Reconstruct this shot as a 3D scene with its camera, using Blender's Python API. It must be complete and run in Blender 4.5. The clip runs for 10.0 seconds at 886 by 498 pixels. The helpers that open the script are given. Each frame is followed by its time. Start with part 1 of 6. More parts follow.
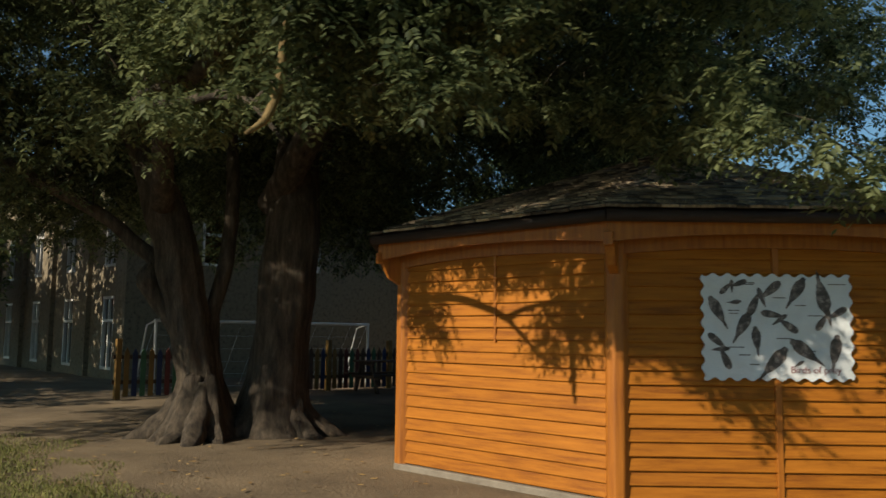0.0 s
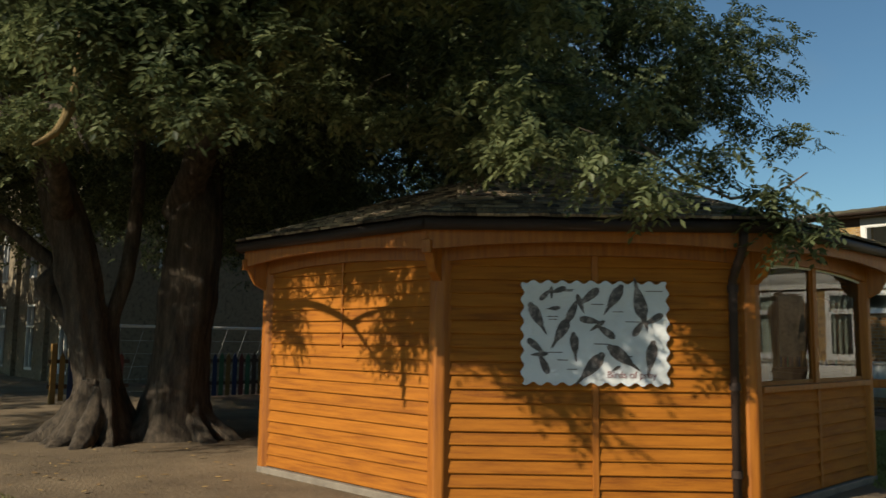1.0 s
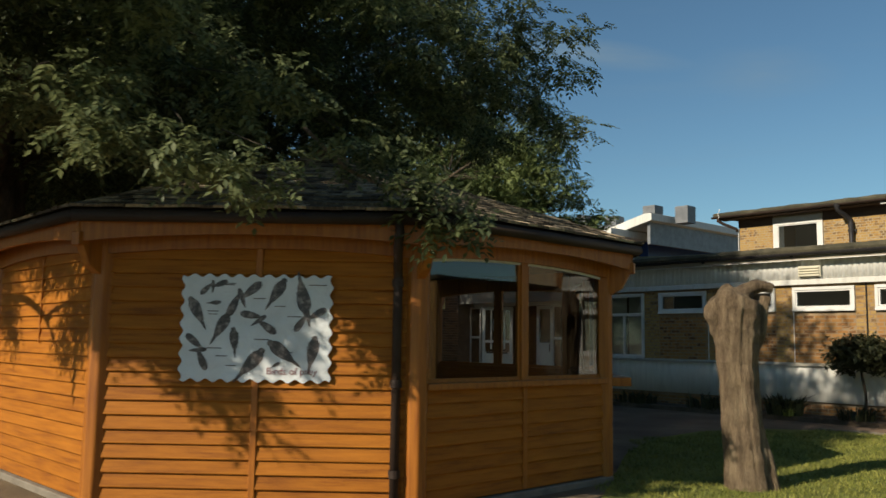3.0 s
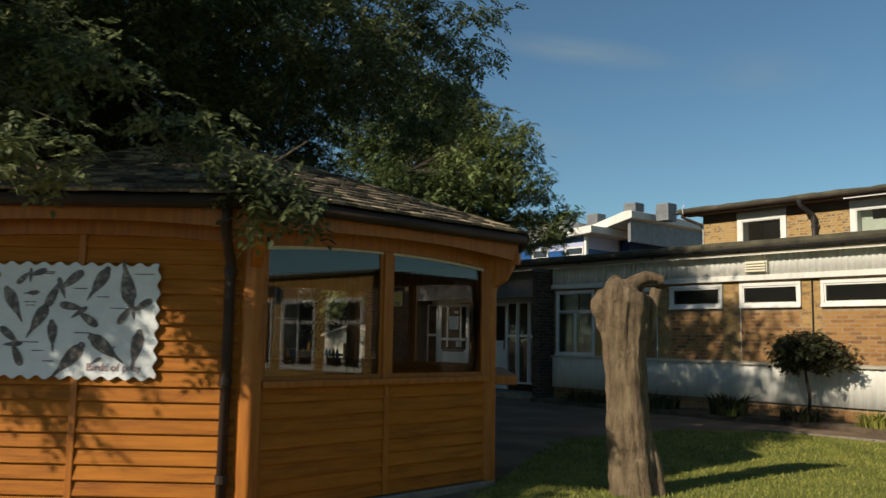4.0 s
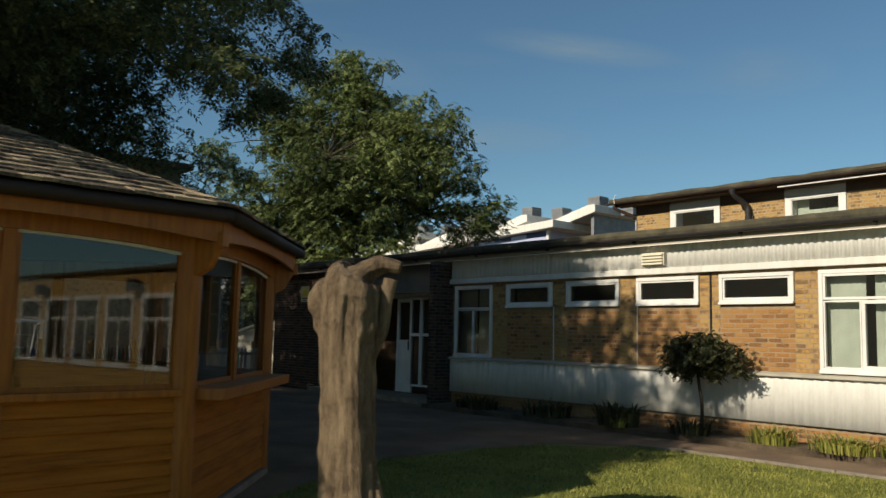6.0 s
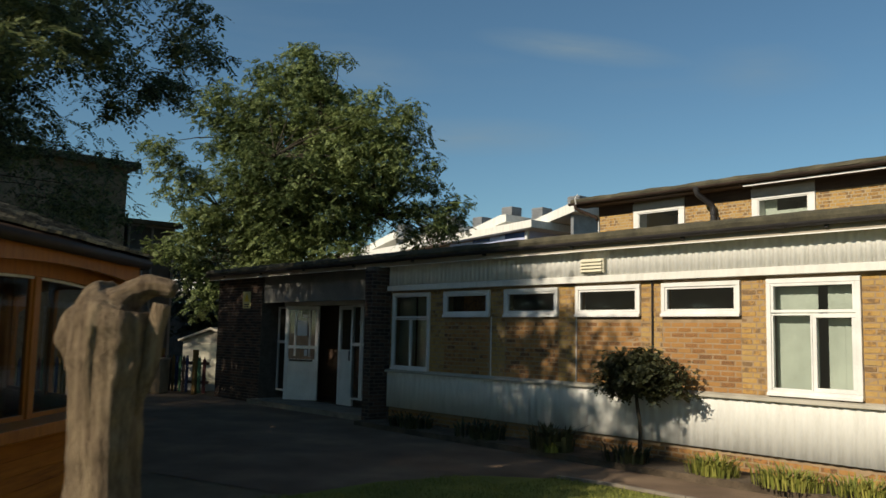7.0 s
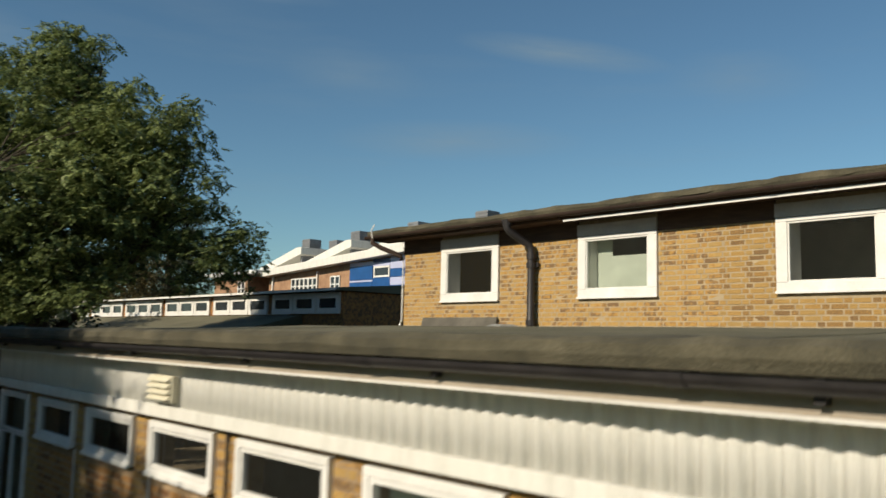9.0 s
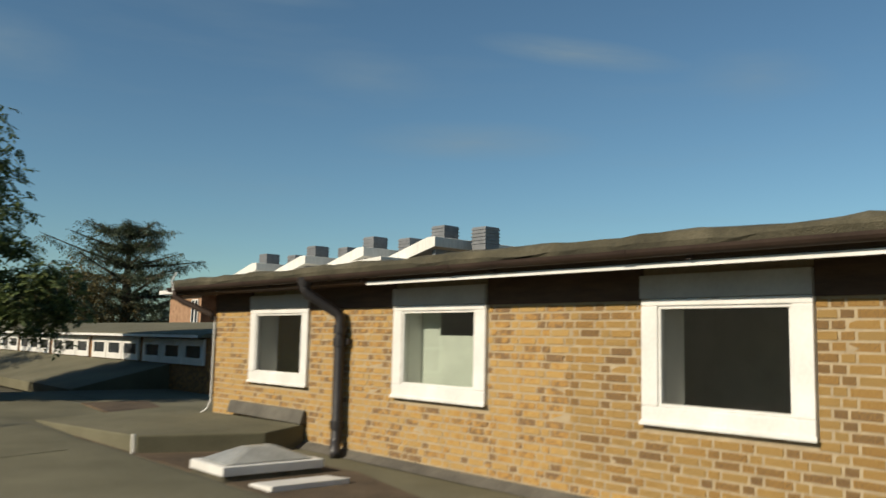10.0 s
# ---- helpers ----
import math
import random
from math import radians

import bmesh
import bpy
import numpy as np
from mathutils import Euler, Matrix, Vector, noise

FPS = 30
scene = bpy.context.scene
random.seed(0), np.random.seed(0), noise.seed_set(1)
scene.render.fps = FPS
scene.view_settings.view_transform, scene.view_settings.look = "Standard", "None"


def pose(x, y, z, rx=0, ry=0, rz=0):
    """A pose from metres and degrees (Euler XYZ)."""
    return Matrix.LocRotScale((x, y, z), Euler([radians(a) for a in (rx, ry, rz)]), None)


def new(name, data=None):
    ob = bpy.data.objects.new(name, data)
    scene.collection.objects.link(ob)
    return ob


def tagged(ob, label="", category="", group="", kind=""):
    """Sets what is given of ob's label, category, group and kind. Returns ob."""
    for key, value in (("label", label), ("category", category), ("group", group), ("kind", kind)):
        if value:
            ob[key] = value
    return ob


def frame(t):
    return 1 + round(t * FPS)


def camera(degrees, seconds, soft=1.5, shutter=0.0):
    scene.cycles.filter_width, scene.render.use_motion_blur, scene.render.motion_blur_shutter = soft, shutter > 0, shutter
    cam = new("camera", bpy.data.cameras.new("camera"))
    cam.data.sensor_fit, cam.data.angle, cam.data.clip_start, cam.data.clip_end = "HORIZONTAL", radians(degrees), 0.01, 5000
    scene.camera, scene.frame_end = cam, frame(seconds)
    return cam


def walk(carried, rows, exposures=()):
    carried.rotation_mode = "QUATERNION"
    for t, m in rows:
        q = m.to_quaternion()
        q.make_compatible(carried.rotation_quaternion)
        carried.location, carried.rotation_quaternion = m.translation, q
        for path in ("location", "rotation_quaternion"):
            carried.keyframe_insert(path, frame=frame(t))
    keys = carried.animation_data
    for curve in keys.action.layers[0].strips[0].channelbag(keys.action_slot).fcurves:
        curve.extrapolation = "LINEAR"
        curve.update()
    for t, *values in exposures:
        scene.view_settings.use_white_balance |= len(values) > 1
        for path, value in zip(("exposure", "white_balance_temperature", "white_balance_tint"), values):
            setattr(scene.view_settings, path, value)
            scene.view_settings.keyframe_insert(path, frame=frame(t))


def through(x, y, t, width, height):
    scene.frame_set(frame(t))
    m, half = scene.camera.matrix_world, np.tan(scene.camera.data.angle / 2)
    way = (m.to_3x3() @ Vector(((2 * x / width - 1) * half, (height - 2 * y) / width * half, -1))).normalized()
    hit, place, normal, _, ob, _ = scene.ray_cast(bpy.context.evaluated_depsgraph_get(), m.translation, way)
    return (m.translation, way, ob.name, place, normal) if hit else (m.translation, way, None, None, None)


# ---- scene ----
cam = camera(56.10, 10.0, soft=1.5, shutter=0.3)
PATH = [  # seconds, eye x y z, yaw, pitch, roll
    (0, 1.166, -0.511, 1.360, 48.89, 5.88, -0.70),
    (0.5, 1.732, -0.027, 1.353, 49.25, 6.19, -0.73),
    (1, 2.273, 0.490, 1.377, 49.24, 6.25, -0.78),
    (1.5, 2.744, 1.010, 1.396, 49.36, 6.29, -0.72),
    (2, 3.208, 1.588, 1.398, 49.47, 6.34, -0.74),
    (2.5, 3.588, 2.147, 1.381, 49.56, 6.38, -0.74),
    (3, 3.932, 2.745, 1.377, 49.53, 6.28, -0.91),
    (4.5, 4.455, 4.692, 1.355, 49.51, 6.18, -1.06),
    (5, 4.564, 5.423, 1.395, 49.60, 6.03, -1.11),
    (5.5, 4.561, 6.125, 1.410, 49.48, 6.05, -1.26),
    (7, 4.356, 8.623, 1.717, 49.22, 5.95, -1.27),
    (7.5, 4.212, 9.696, 1.956, 49.08, 5.97, -1.26),
    (8, 3.900, 11.536, 2.367, 48.84, 6.11, -1.23),
    (8.5, 3.567, 13.411, 2.786, 48.35, 6.09, -1.00),
    (9, 3.139, 15.523, 3.268, 48.04, 6.22, -1.32),
    (9.5, 2.664, 17.761, 3.936, 48.62, 6.01, -1.04),
    (10, 2.104, 20.160, 4.529, 49.20, 6.28, -1.25),
]
walk(cam, [(t, pose(x, y, z, 90 + pitch, 0, yaw) @ pose(0, 0, 0, 0, 0, -roll)) for t, x, y, z, yaw, pitch, roll in PATH])

# ---- light ----
SUN_EL, SUN_AZ = 31.0, 183.0   # azimuth clockwise from +y
world = bpy.data.worlds.new("world")
scene.world = world
world.use_nodes = True
wn = world.node_tree.nodes
sky = wn.new("ShaderNodeTexSky")
sky.sky_type = "NISHITA"
sky.sun_disc = False
sky.sun_elevation, sky.sun_rotation = radians(SUN_EL), radians(SUN_AZ)
sky.air_density, sky.dust_density, sky.ozone_density = 1.0, 0.15, 2.0
wn["Background"].inputs["Strength"].default_value = 0.0655


def world_node(kind, **inputs):
    n = wn.new(kind)
    for k, v in inputs.items():
        n.inputs[k.replace("_", " ")].default_value = v
    return n


wl = world_node("ShaderNodeTexCoord")
wm = world_node("ShaderNodeMapping")
wm.inputs["Scale"].default_value = (1.6, 1.6, 11.0)
wm.inputs["Rotation"].default_value = (0.05, 0.1, 0.3)
wz = world_node("ShaderNodeTexNoise", Scale=2.3, Detail=7.0, Roughness=0.55)
wr = wn.new("ShaderNodeValToRGB")
wr.color_ramp.elements[0].position, wr.color_ramp.elements[1].position = 0.52, 0.86
wr.color_ramp.elements[1].color = (0.16, 0.16, 0.16, 1)
tintn = wn.new("ShaderNodeMix")
tintn.data_type, tintn.blend_type = "RGBA", "MULTIPLY"
tintn.inputs["Factor"].default_value = 1.0
tintn.inputs["B"].default_value = (0.79, 1.02, 1.03, 1)
cirrus = wn.new("ShaderNodeMix")
cirrus.data_type = "RGBA"
cirrus.inputs["B"].default_value = (2.9, 3.9, 4.5, 1)


def wisp(az, el, wide, high, tilt, amount):
    """A streak of thin cloud: a stretched soft patch at a bearing, broken up by fine noise."""
    mp = world_node("ShaderNodeMapping")
    mp.vector_type = "TEXTURE"
    m = pose(0, 0, 0, el, 0, az) @ pose(0, 0, 0, 0, tilt, 0)
    d = m @ Vector((0, 1, 0))
    mp.inputs["Location"].default_value = d
    mp.inputs["Rotation"].default_value = m.to_euler()
    mp.inputs["Scale"].default_value = (math.sin(radians(wide)), 1, math.sin(radians(high)))
    gr = world_node("ShaderNodeTexGradient")
    gr.gradient_type = "SPHERICAL"
    nz = world_node("ShaderNodeTexNoise", Scale=1.6, Detail=6.0, Roughness=0.6)
    ml = world_node("ShaderNodeMath")
    ml.operation = "MULTIPLY"
    am = world_node("ShaderNodeMath")
    am.operation = "MULTIPLY"
    am.inputs[1].default_value = amount
    for a, b in ((wl.outputs["Generated"], mp.inputs["Vector"]), (mp.outputs["Vector"], gr.inputs["Vector"]), (mp.outputs["Vector"], nz.inputs["Vector"]), (gr.outputs["Fac"], ml.inputs[0]), (nz.outputs["Fac"], ml.inputs[1]), (ml.outputs[0], am.inputs[0])):
        world.node_tree.links.new(a, b)
    return am.outputs[0]


last = wr.outputs["Color"]
for w in ((39.9, 19.5, 7.5, 1.1, 9, 1.0), (47.3, 13.7, 9.0, 1.5, 0, 0.75), (54.5, 17.8, 5.0, 1.8, 6, 0.4), (28.0, 17.4, 5.0, 1.8, 8, 0.45), (65.0, 22.9, 9.0, 0.9, 2, 0.6), (78.5, 17.4, 5.0, 2.2, 4, 0.6)):
    ad = world_node("ShaderNodeMath")
    ad.use_clamp = True
    world.node_tree.links.new(last, ad.inputs[0])
    world.node_tree.links.new(wisp(*w), ad.inputs[1])
    last = ad.outputs[0]
for a, b in ((wl.outputs["Generated"], wm.inputs["Vector"]), (wm.outputs["Vector"], wz.inputs["Vector"]), (wz.outputs["Fac"], wr.inputs["Fac"]), (sky.outputs["Color"], tintn.inputs["A"]),
             (tintn.outputs["Result"], cirrus.inputs["A"]), (last, cirrus.inputs["Factor"]), (cirrus.outputs["Result"], wn["Background"].inputs["Color"])):
    world.node_tree.links.new(a, b)
sun = new("sun", bpy.data.lights.new("sun", "SUN"))
sun.data.energy, sun.data.angle, sun.data.color = 4.9, radians(0.6), (1.0, 0.88, 0.70)
to_sun = Vector((math.sin(radians(SUN_AZ)) * math.cos(radians(SUN_EL)), math.cos(radians(SUN_AZ)) * math.cos(radians(SUN_EL)), math.sin(radians(SUN_EL))))
sun.rotation_euler = to_sun.to_track_quat("Z", "Y").to_euler()
sun.location = to_sun * 60
scene.view_settings.exposure = 0.25


# ---- materials ----
def material(name, base, rough=0.7, metal=0.0, spec=0.5):
    m = bpy.data.materials.new(name)
    m.use_nodes = True
    b = m.node_tree.nodes["Principled BSDF"]
    b.inputs["Base Color"].default_value = (*base, 1)
    b.inputs["Roughness"].default_value = rough
    b.inputs["Metallic"].default_value = metal
    b.inputs["Specular IOR Level"].default_value = spec
    return m


def node(m, kind, **inputs):
    n = m.node_tree.nodes.new(kind)
    for k, v in inputs.items():
        n.inputs[k.replace("_", " ")].default_value = v
    return n


def link(m, a, b):
    m.node_tree.links.new(a, b)


def varied(name, dark, light, scale=6.0, fine=60.0, rough=0.8, bump=0.3, stretch=(1, 1, 1), metal=0.0, spec=0.4, per=0.0, dist=0.01, third=None, stops=()):
    """A surface whose colour wanders between two tones at a coarse and a fine scale, with relief; per: how far pieces differ."""
    m = material(name, light, rough, metal, spec)
    b = m.node_tree.nodes["Principled BSDF"]
    co = node(m, "ShaderNodeTexCoord")
    mp = node(m, "ShaderNodeMapping")
    mp.inputs["Scale"].default_value = stretch
    link(m, co.outputs["Object"], mp.inputs["Vector"])
    n1 = node(m, "ShaderNodeTexNoise", Scale=scale, Detail=5.0, Roughness=0.6)
    n2 = node(m, "ShaderNodeTexNoise", Scale=fine, Detail=4.0, Roughness=0.65)
    for n in (n1, n2):
        link(m, mp.outputs["Vector"], n.inputs["Vector"])
    add = node(m, "ShaderNodeMath")
    add.operation = "MULTIPLY_ADD"
    add.inputs[1].default_value = 0.45
    link(m, n2.outputs["Fac"], add.inputs[0])
    link(m, n1.outputs["Fac"], add.inputs[2])
    ramp = node(m, "ShaderNodeValToRGB")
    ramp.color_ramp.elements[0].position, ramp.color_ramp.elements[1].position = 0.5, 0.95
    ramp.color_ramp.elements[0].color, ramp.color_ramp.elements[1].color = (*dark, 1), (*light, 1)
    if third:
        e = ramp.color_ramp.elements.new(0.72)
        e.color = (*third, 1)
    for at, tone in stops:
        ramp.color_ramp.elements.new(at).color = (*tone, 1)
    fac = add.outputs[0]
    if per:
        oi = node(m, "ShaderNodeObjectInfo")
        ge = node(m, "ShaderNodeNewGeometry")
        a2 = node(m, "ShaderNodeMath")
        link(m, oi.outputs["Random"], a2.inputs[0])
        link(m, ge.outputs["Random Per Island"], a2.inputs[1])
        fr = node(m, "ShaderNodeMath")
        fr.operation = "FRACT"
        link(m, a2.outputs[0], fr.inputs[0])
        a3 = node(m, "ShaderNodeMath")
        a3.operation = "MULTIPLY_ADD"
        a3.inputs[1].default_value = per
        link(m, fr.outputs[0], a3.inputs[0])
        link(m, fac, a3.inputs[2])
        a4 = node(m, "ShaderNodeMath")
        a4.operation = "SUBTRACT"
        a4.inputs[1].default_value = per / 2
        link(m, a3.outputs[0], a4.inputs[0])
        fac = a4.outputs[0]
    link(m, fac, ramp.inputs["Fac"])
    link(m, ramp.outputs["Color"], b.inputs["Base Color"])
    if bump:
        bp = node(m, "ShaderNodeBump", Strength=bump, Distance=dist)
        link(m, n2.outputs["Fac"], bp.inputs["Height"])
        link(m, bp.outputs["Normal"], b.inputs["Normal"])
    return m


def glass_material(name, tint=(1, 1, 1), ior=1.7, veil=0.0):
    m = bpy.data.materials.new(name)
    m.use_nodes = True
    nt = m.node_tree
    nt.nodes.remove(nt.nodes["Principled BSDF"])
    out = nt.nodes["Material Output"]
    t = node(m, "ShaderNodeBsdfTransparent")
    t.inputs["Color"].default_value = (*tint, 1)
    g = node(m, "ShaderNodeBsdfGlossy")
    g.inputs["Roughness"].default_value = 0.02
    f = node(m, "ShaderNodeFresnel", IOR=ior)
    mx = node(m, "ShaderNodeMixShader")
    link(m, f.outputs[0], mx.inputs[0])
    link(m, t.outputs[0], mx.inputs[1])
    link(m, g.outputs[0], mx.inputs[2])
    # pale diffuse veil mixed into the pane so dark rooms read lighter
    film = node(m, "ShaderNodeBsdfDiffuse")
    film.inputs["Color"].default_value = (0.62, 0.64, 0.56, 1)
    dm = node(m, "ShaderNodeMixShader", Fac=veil)
    link(m, mx.outputs[0], dm.inputs[1])
    link(m, film.outputs[0], dm.inputs[2])
    link(m, dm.outputs[0], out.inputs["Surface"])
    return m


M_CLAD = varied("stained_timber", (0.196, 0.060, 0.007), (0.412, 0.147, 0.014), 3.0, 55, 0.62, 0.2, (0.6, 0.6, 9), per=0.14, spec=0.18, third=(0.328, 0.113, 0.010))
M_POST = varied("stained_post", (0.211, 0.063, 0.007), (0.413, 0.146, 0.015), 3.0, 60, 0.5, 0.15, (9, 9, 0.6), third=(0.326, 0.108, 0.010))
M_SHAKE = varied("cedar_shake", (0.052, 0.04, 0.028), (0.396, 0.31, 0.198), 4.0, 40, 0.9, 0.5, (2, 2, 2), per=0.5, third=(0.155, 0.123, 0.084))
M_PIPE = varied("brown_plastic", (0.024, 0.015, 0.011), (0.046, 0.030, 0.022), 3, 30, 0.6, 0.05, spec=0.25)
M_BLACK = varied("black_plastic", (0.014, 0.013, 0.014), (0.035, 0.032, 0.032), 4, 40, 0.45, 0.05)
M_SLAB = varied("concrete", (0.129, 0.107, 0.082), (0.258, 0.224, 0.172), 4, 60, 0.9, 0.4)
M_POSTER = varied("poster_sheet", (0.575, 0.598, 0.598), (0.717, 0.742, 0.742), 2, 7, 0.22, 0.6, dist=0.03)
M_INK = varied("poster_ink", (0.03, 0.027, 0.027), (0.34, 0.29, 0.26), 16, 60, 0.35, 0.0, third=(0.085, 0.07, 0.065))
M_GLASS = glass_material("clear_pane", (0.84, 0.86, 0.85), 1.82)
M_BRICK = varied("stock_brick", (0.170, 0.105, 0.051), (0.350, 0.232, 0.085), 11, 80, 0.92, 0.9, per=0.46, dist=0.008, third=(0.360, 0.215, 0.064), stops=((0.56, (0.250, 0.150, 0.058)), (0.66, (0.370, 0.208, 0.056)), (0.79, (0.400, 0.260, 0.090)), (0.87, (0.350, 0.215, 0.069))))
M_BRICKB = varied("brown_brick", (0.116, 0.063, 0.032), (0.308, 0.167, 0.058), 14, 80, 0.92, 0.8, per=0.36, dist=0.008, third=(0.308, 0.150, 0.047), stops=((0.6, (0.200, 0.100, 0.040)), (0.66, (0.317, 0.142, 0.040)), (0.82, (0.350, 0.183, 0.057))))
M_FARBRICK = varied("far_brick", (0.206, 0.116, 0.069), (0.361, 0.228, 0.138), 3, 30, 0.92, 0.3, third=(0.292, 0.176, 0.103))
M_MORTAR = varied("mortar", (0.285, 0.222, 0.135), (0.395, 0.318, 0.2), 9, 90, 0.95, 0.5)
M_FASCIA = varied("white_sheet", (0.602, 0.593, 0.542), (0.74, 0.731, 0.679), 3.0, 40, 0.6, 0.2, (3, 3, 0.5), third=(0.688, 0.679, 0.628))
M_MORTARB = varied("brown_mortar", (0.226, 0.156, 0.088), (0.336, 0.238, 0.140), 9, 90, 0.95, 0.5)
M_WHITE = varied("white_paint", (0.568, 0.559, 0.525), (0.722, 0.714, 0.679), 2.5, 35, 0.4, 0.04)
M_LEDGE = varied("weathered_ledge", (0.292, 0.267, 0.215), (0.447, 0.413, 0.344), 3.0, 50, 0.85, 0.3, third=(0.378, 0.353, 0.284))
M_PANEL = varied("weathered_sheet", (0.516, 0.507, 0.456), (0.654, 0.645, 0.593), 3.0, 40, 0.7, 0.2, (3, 3, 0.5), third=(0.611, 0.602, 0.55))
M_HEAD = varied("grey_header", (0.31, 0.301, 0.275), (0.413, 0.4, 0.37), 2, 30, 0.7, 0.1)
M_RUST = varied("rust_stained_felt", (0.043, 0.031, 0.019), (0.129, 0.09, 0.056), 2, 50, 0.95, 0.8, third=(0.082, 0.058, 0.034))
M_GREYP = varied("grey_panel", (0.12, 0.116, 0.104), (0.19, 0.183, 0.168), 2, 30, 0.7, 0.1)
M_EAVES = varied("weathered_board", (0.24, 0.205, 0.16), (0.40, 0.35, 0.275), 2.0, 40, 0.85, 0.3, (0.6, 3, 3), third=(0.33, 0.285, 0.225))
M_FELT = varied("roofing_felt", (0.084, 0.079, 0.047), (0.146, 0.136, 0.086), 0.8, 60, 0.95, 0.8, third=(0.114, 0.106, 0.065))
M_FELT_EDGE = varied("mossy_felt", (0.036, 0.034, 0.023), (0.115, 0.102, 0.066), 3, 60, 0.95, 1.0, third=(0.068, 0.061, 0.038))
M_ROOM = varied("painted_room", (0.42, 0.42, 0.38), (0.58, 0.57, 0.52), 2, 20, 0.9, 0)
# near-black tone: gloom indoors and tree shade put into the colour
M_DARK = varied("gloom_tone", (0.04, 0.04, 0.037), (0.09, 0.088, 0.08), 2, 20, 0.9, 0)
M_CURTAIN = varied("pale_curtain", (0.31, 0.344, 0.292), (0.447, 0.482, 0.413), 2, 30, 0.9, 0.1)
M_BARK = varied("furrowed_bark", (0.028, 0.022, 0.016), (0.16, 0.125, 0.085), 4, 26, 0.95, 1.0, (3, 3, 0.5), dist=0.05, third=(0.08, 0.062, 0.043))
M_STUMP = varied("bare_wood", (0.085, 0.056, 0.032), (0.35, 0.262, 0.158), 3.0, 24, 0.9, 1.0, (5, 5, 0.8), dist=0.05, third=(0.215, 0.152, 0.09))
# lighter, golden copy of the bark: sunlight put into the colour
M_BARK_LIT = varied("sunlit_bark", (0.103, 0.069, 0.026), (0.241, 0.172, 0.069), 4, 30, 0.9, 0.6, (4, 4, 0.6), third=(0.172, 0.12, 0.047))
M_DIRT = varied("dry_earth", (0.082, 0.059, 0.034), (0.227, 0.169, 0.100), 0.7, 25, 1.0, 0.7, third=(0.155, 0.114, 0.066), dist=0.03)
M_ASPHALT = varied("asphalt", (0.09, 0.060, 0.037), (0.215, 0.148, 0.092), 0.9, 120, 0.95, 0.6, third=(0.138, 0.092, 0.057))
M_LAWN = varied("turf", (0.086, 0.09, 0.014), (0.241, 0.228, 0.043), 1.1, 50, 1.0, 0.8, third=(0.146, 0.163, 0.024), dist=0.03)
M_GRASS = varied("grass_blades", (0.077, 0.095, 0.012), (0.275, 0.258, 0.052), 2, 30, 0.7, 0, per=0.4, third=(0.163, 0.176, 0.026))
M_BLUE = varied("blue_panel", (0.01, 0.06, 0.189), (0.017, 0.082, 0.249), 2, 20, 0.4, 0)
M_NAVY = varied("navy_panel", (0.012, 0.03, 0.11), (0.018, 0.042, 0.15), 2, 20, 0.4, 0)
M_LILAC = varied("pale_panel", (0.361, 0.387, 0.55), (0.43, 0.456, 0.619), 2, 20, 0.4, 0)
M_COWL = varied("grey_metal", (0.15, 0.155, 0.16), (0.23, 0.235, 0.24), 3, 40, 0.5, 0.1, metal=0.3)

M_BRICKG = varied("grey_stock_brick", (0.08, 0.066, 0.045), (0.22, 0.18, 0.12), 9, 70, 0.95, 0.6, third=(0.2, 0.165, 0.11))
# brown brick and mortar of the entrance, its shade put into the colours
M_BRICKD = varied("shaded_brown_brick", (0.028, 0.019, 0.015), (0.085, 0.048, 0.03), 14, 90, 0.92, 0.6, per=0.8, third=(0.05, 0.03, 0.022))
M_MORTARD = varied("shaded_mortar", (0.07, 0.058, 0.046), (0.14, 0.115, 0.09), 9, 90, 0.95, 0.5)
M_SOIL = varied("bed_soil", (0.05, 0.035, 0.022), (0.15, 0.11, 0.07), 3, 40, 1.0, 1.0, third=(0.09, 0.066, 0.042), dist=0.03)
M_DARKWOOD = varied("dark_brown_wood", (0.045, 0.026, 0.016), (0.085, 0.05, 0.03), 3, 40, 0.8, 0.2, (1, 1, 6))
M_TITLE = material("title_ink", (0.22, 0.09, 0.09), 0.4)
M_GLASS2 = glass_material("window_glass", (0.80, 0.84, 0.82), veil=0.016)
M_PAPER = varied("paper", (0.533, 0.55, 0.568), (0.636, 0.645, 0.662), 5, 30, 0.8, 0)
M_SIGN = varied("sign_plate", (0.42, 0.38, 0.16), (0.55, 0.5, 0.24), 5, 30, 0.6, 0)
M_SIGN2 = varied("sign_yellow", (0.55, 0.40, 0.03), (0.65, 0.48, 0.05), 5, 30, 0.6, 0)
M_LEAD = varied("weathered_flashing", (0.052, 0.048, 0.04), (0.129, 0.119, 0.096), 2, 40, 0.85, 0.4)
M_DOME = varied("cloudy_glazing", (0.22, 0.22, 0.2), (0.36, 0.36, 0.33), 3, 30, 0.25, 0.05)
M_CREAM = varied("cream_plastic", (0.533, 0.499, 0.378), (0.619, 0.585, 0.456), 3, 30, 0.5, 0)
M_RED = varied("faded_red_paint", (0.07, 0.014, 0.01), (0.12, 0.026, 0.018), 4, 40, 0.7, 0.2)
M_YEL = varied("faded_yellow_paint", (0.13, 0.072, 0.014), (0.20, 0.11, 0.025), 4, 40, 0.7, 0.2)
M_BLU = varied("faded_blue_paint", (0.013, 0.02, 0.055), (0.022, 0.032, 0.085), 4, 40, 0.7, 0.2)
M_GRN = varied("faded_green_paint", (0.03, 0.08, 0.04), (0.05, 0.13, 0.06), 4, 40, 0.7, 0.2)
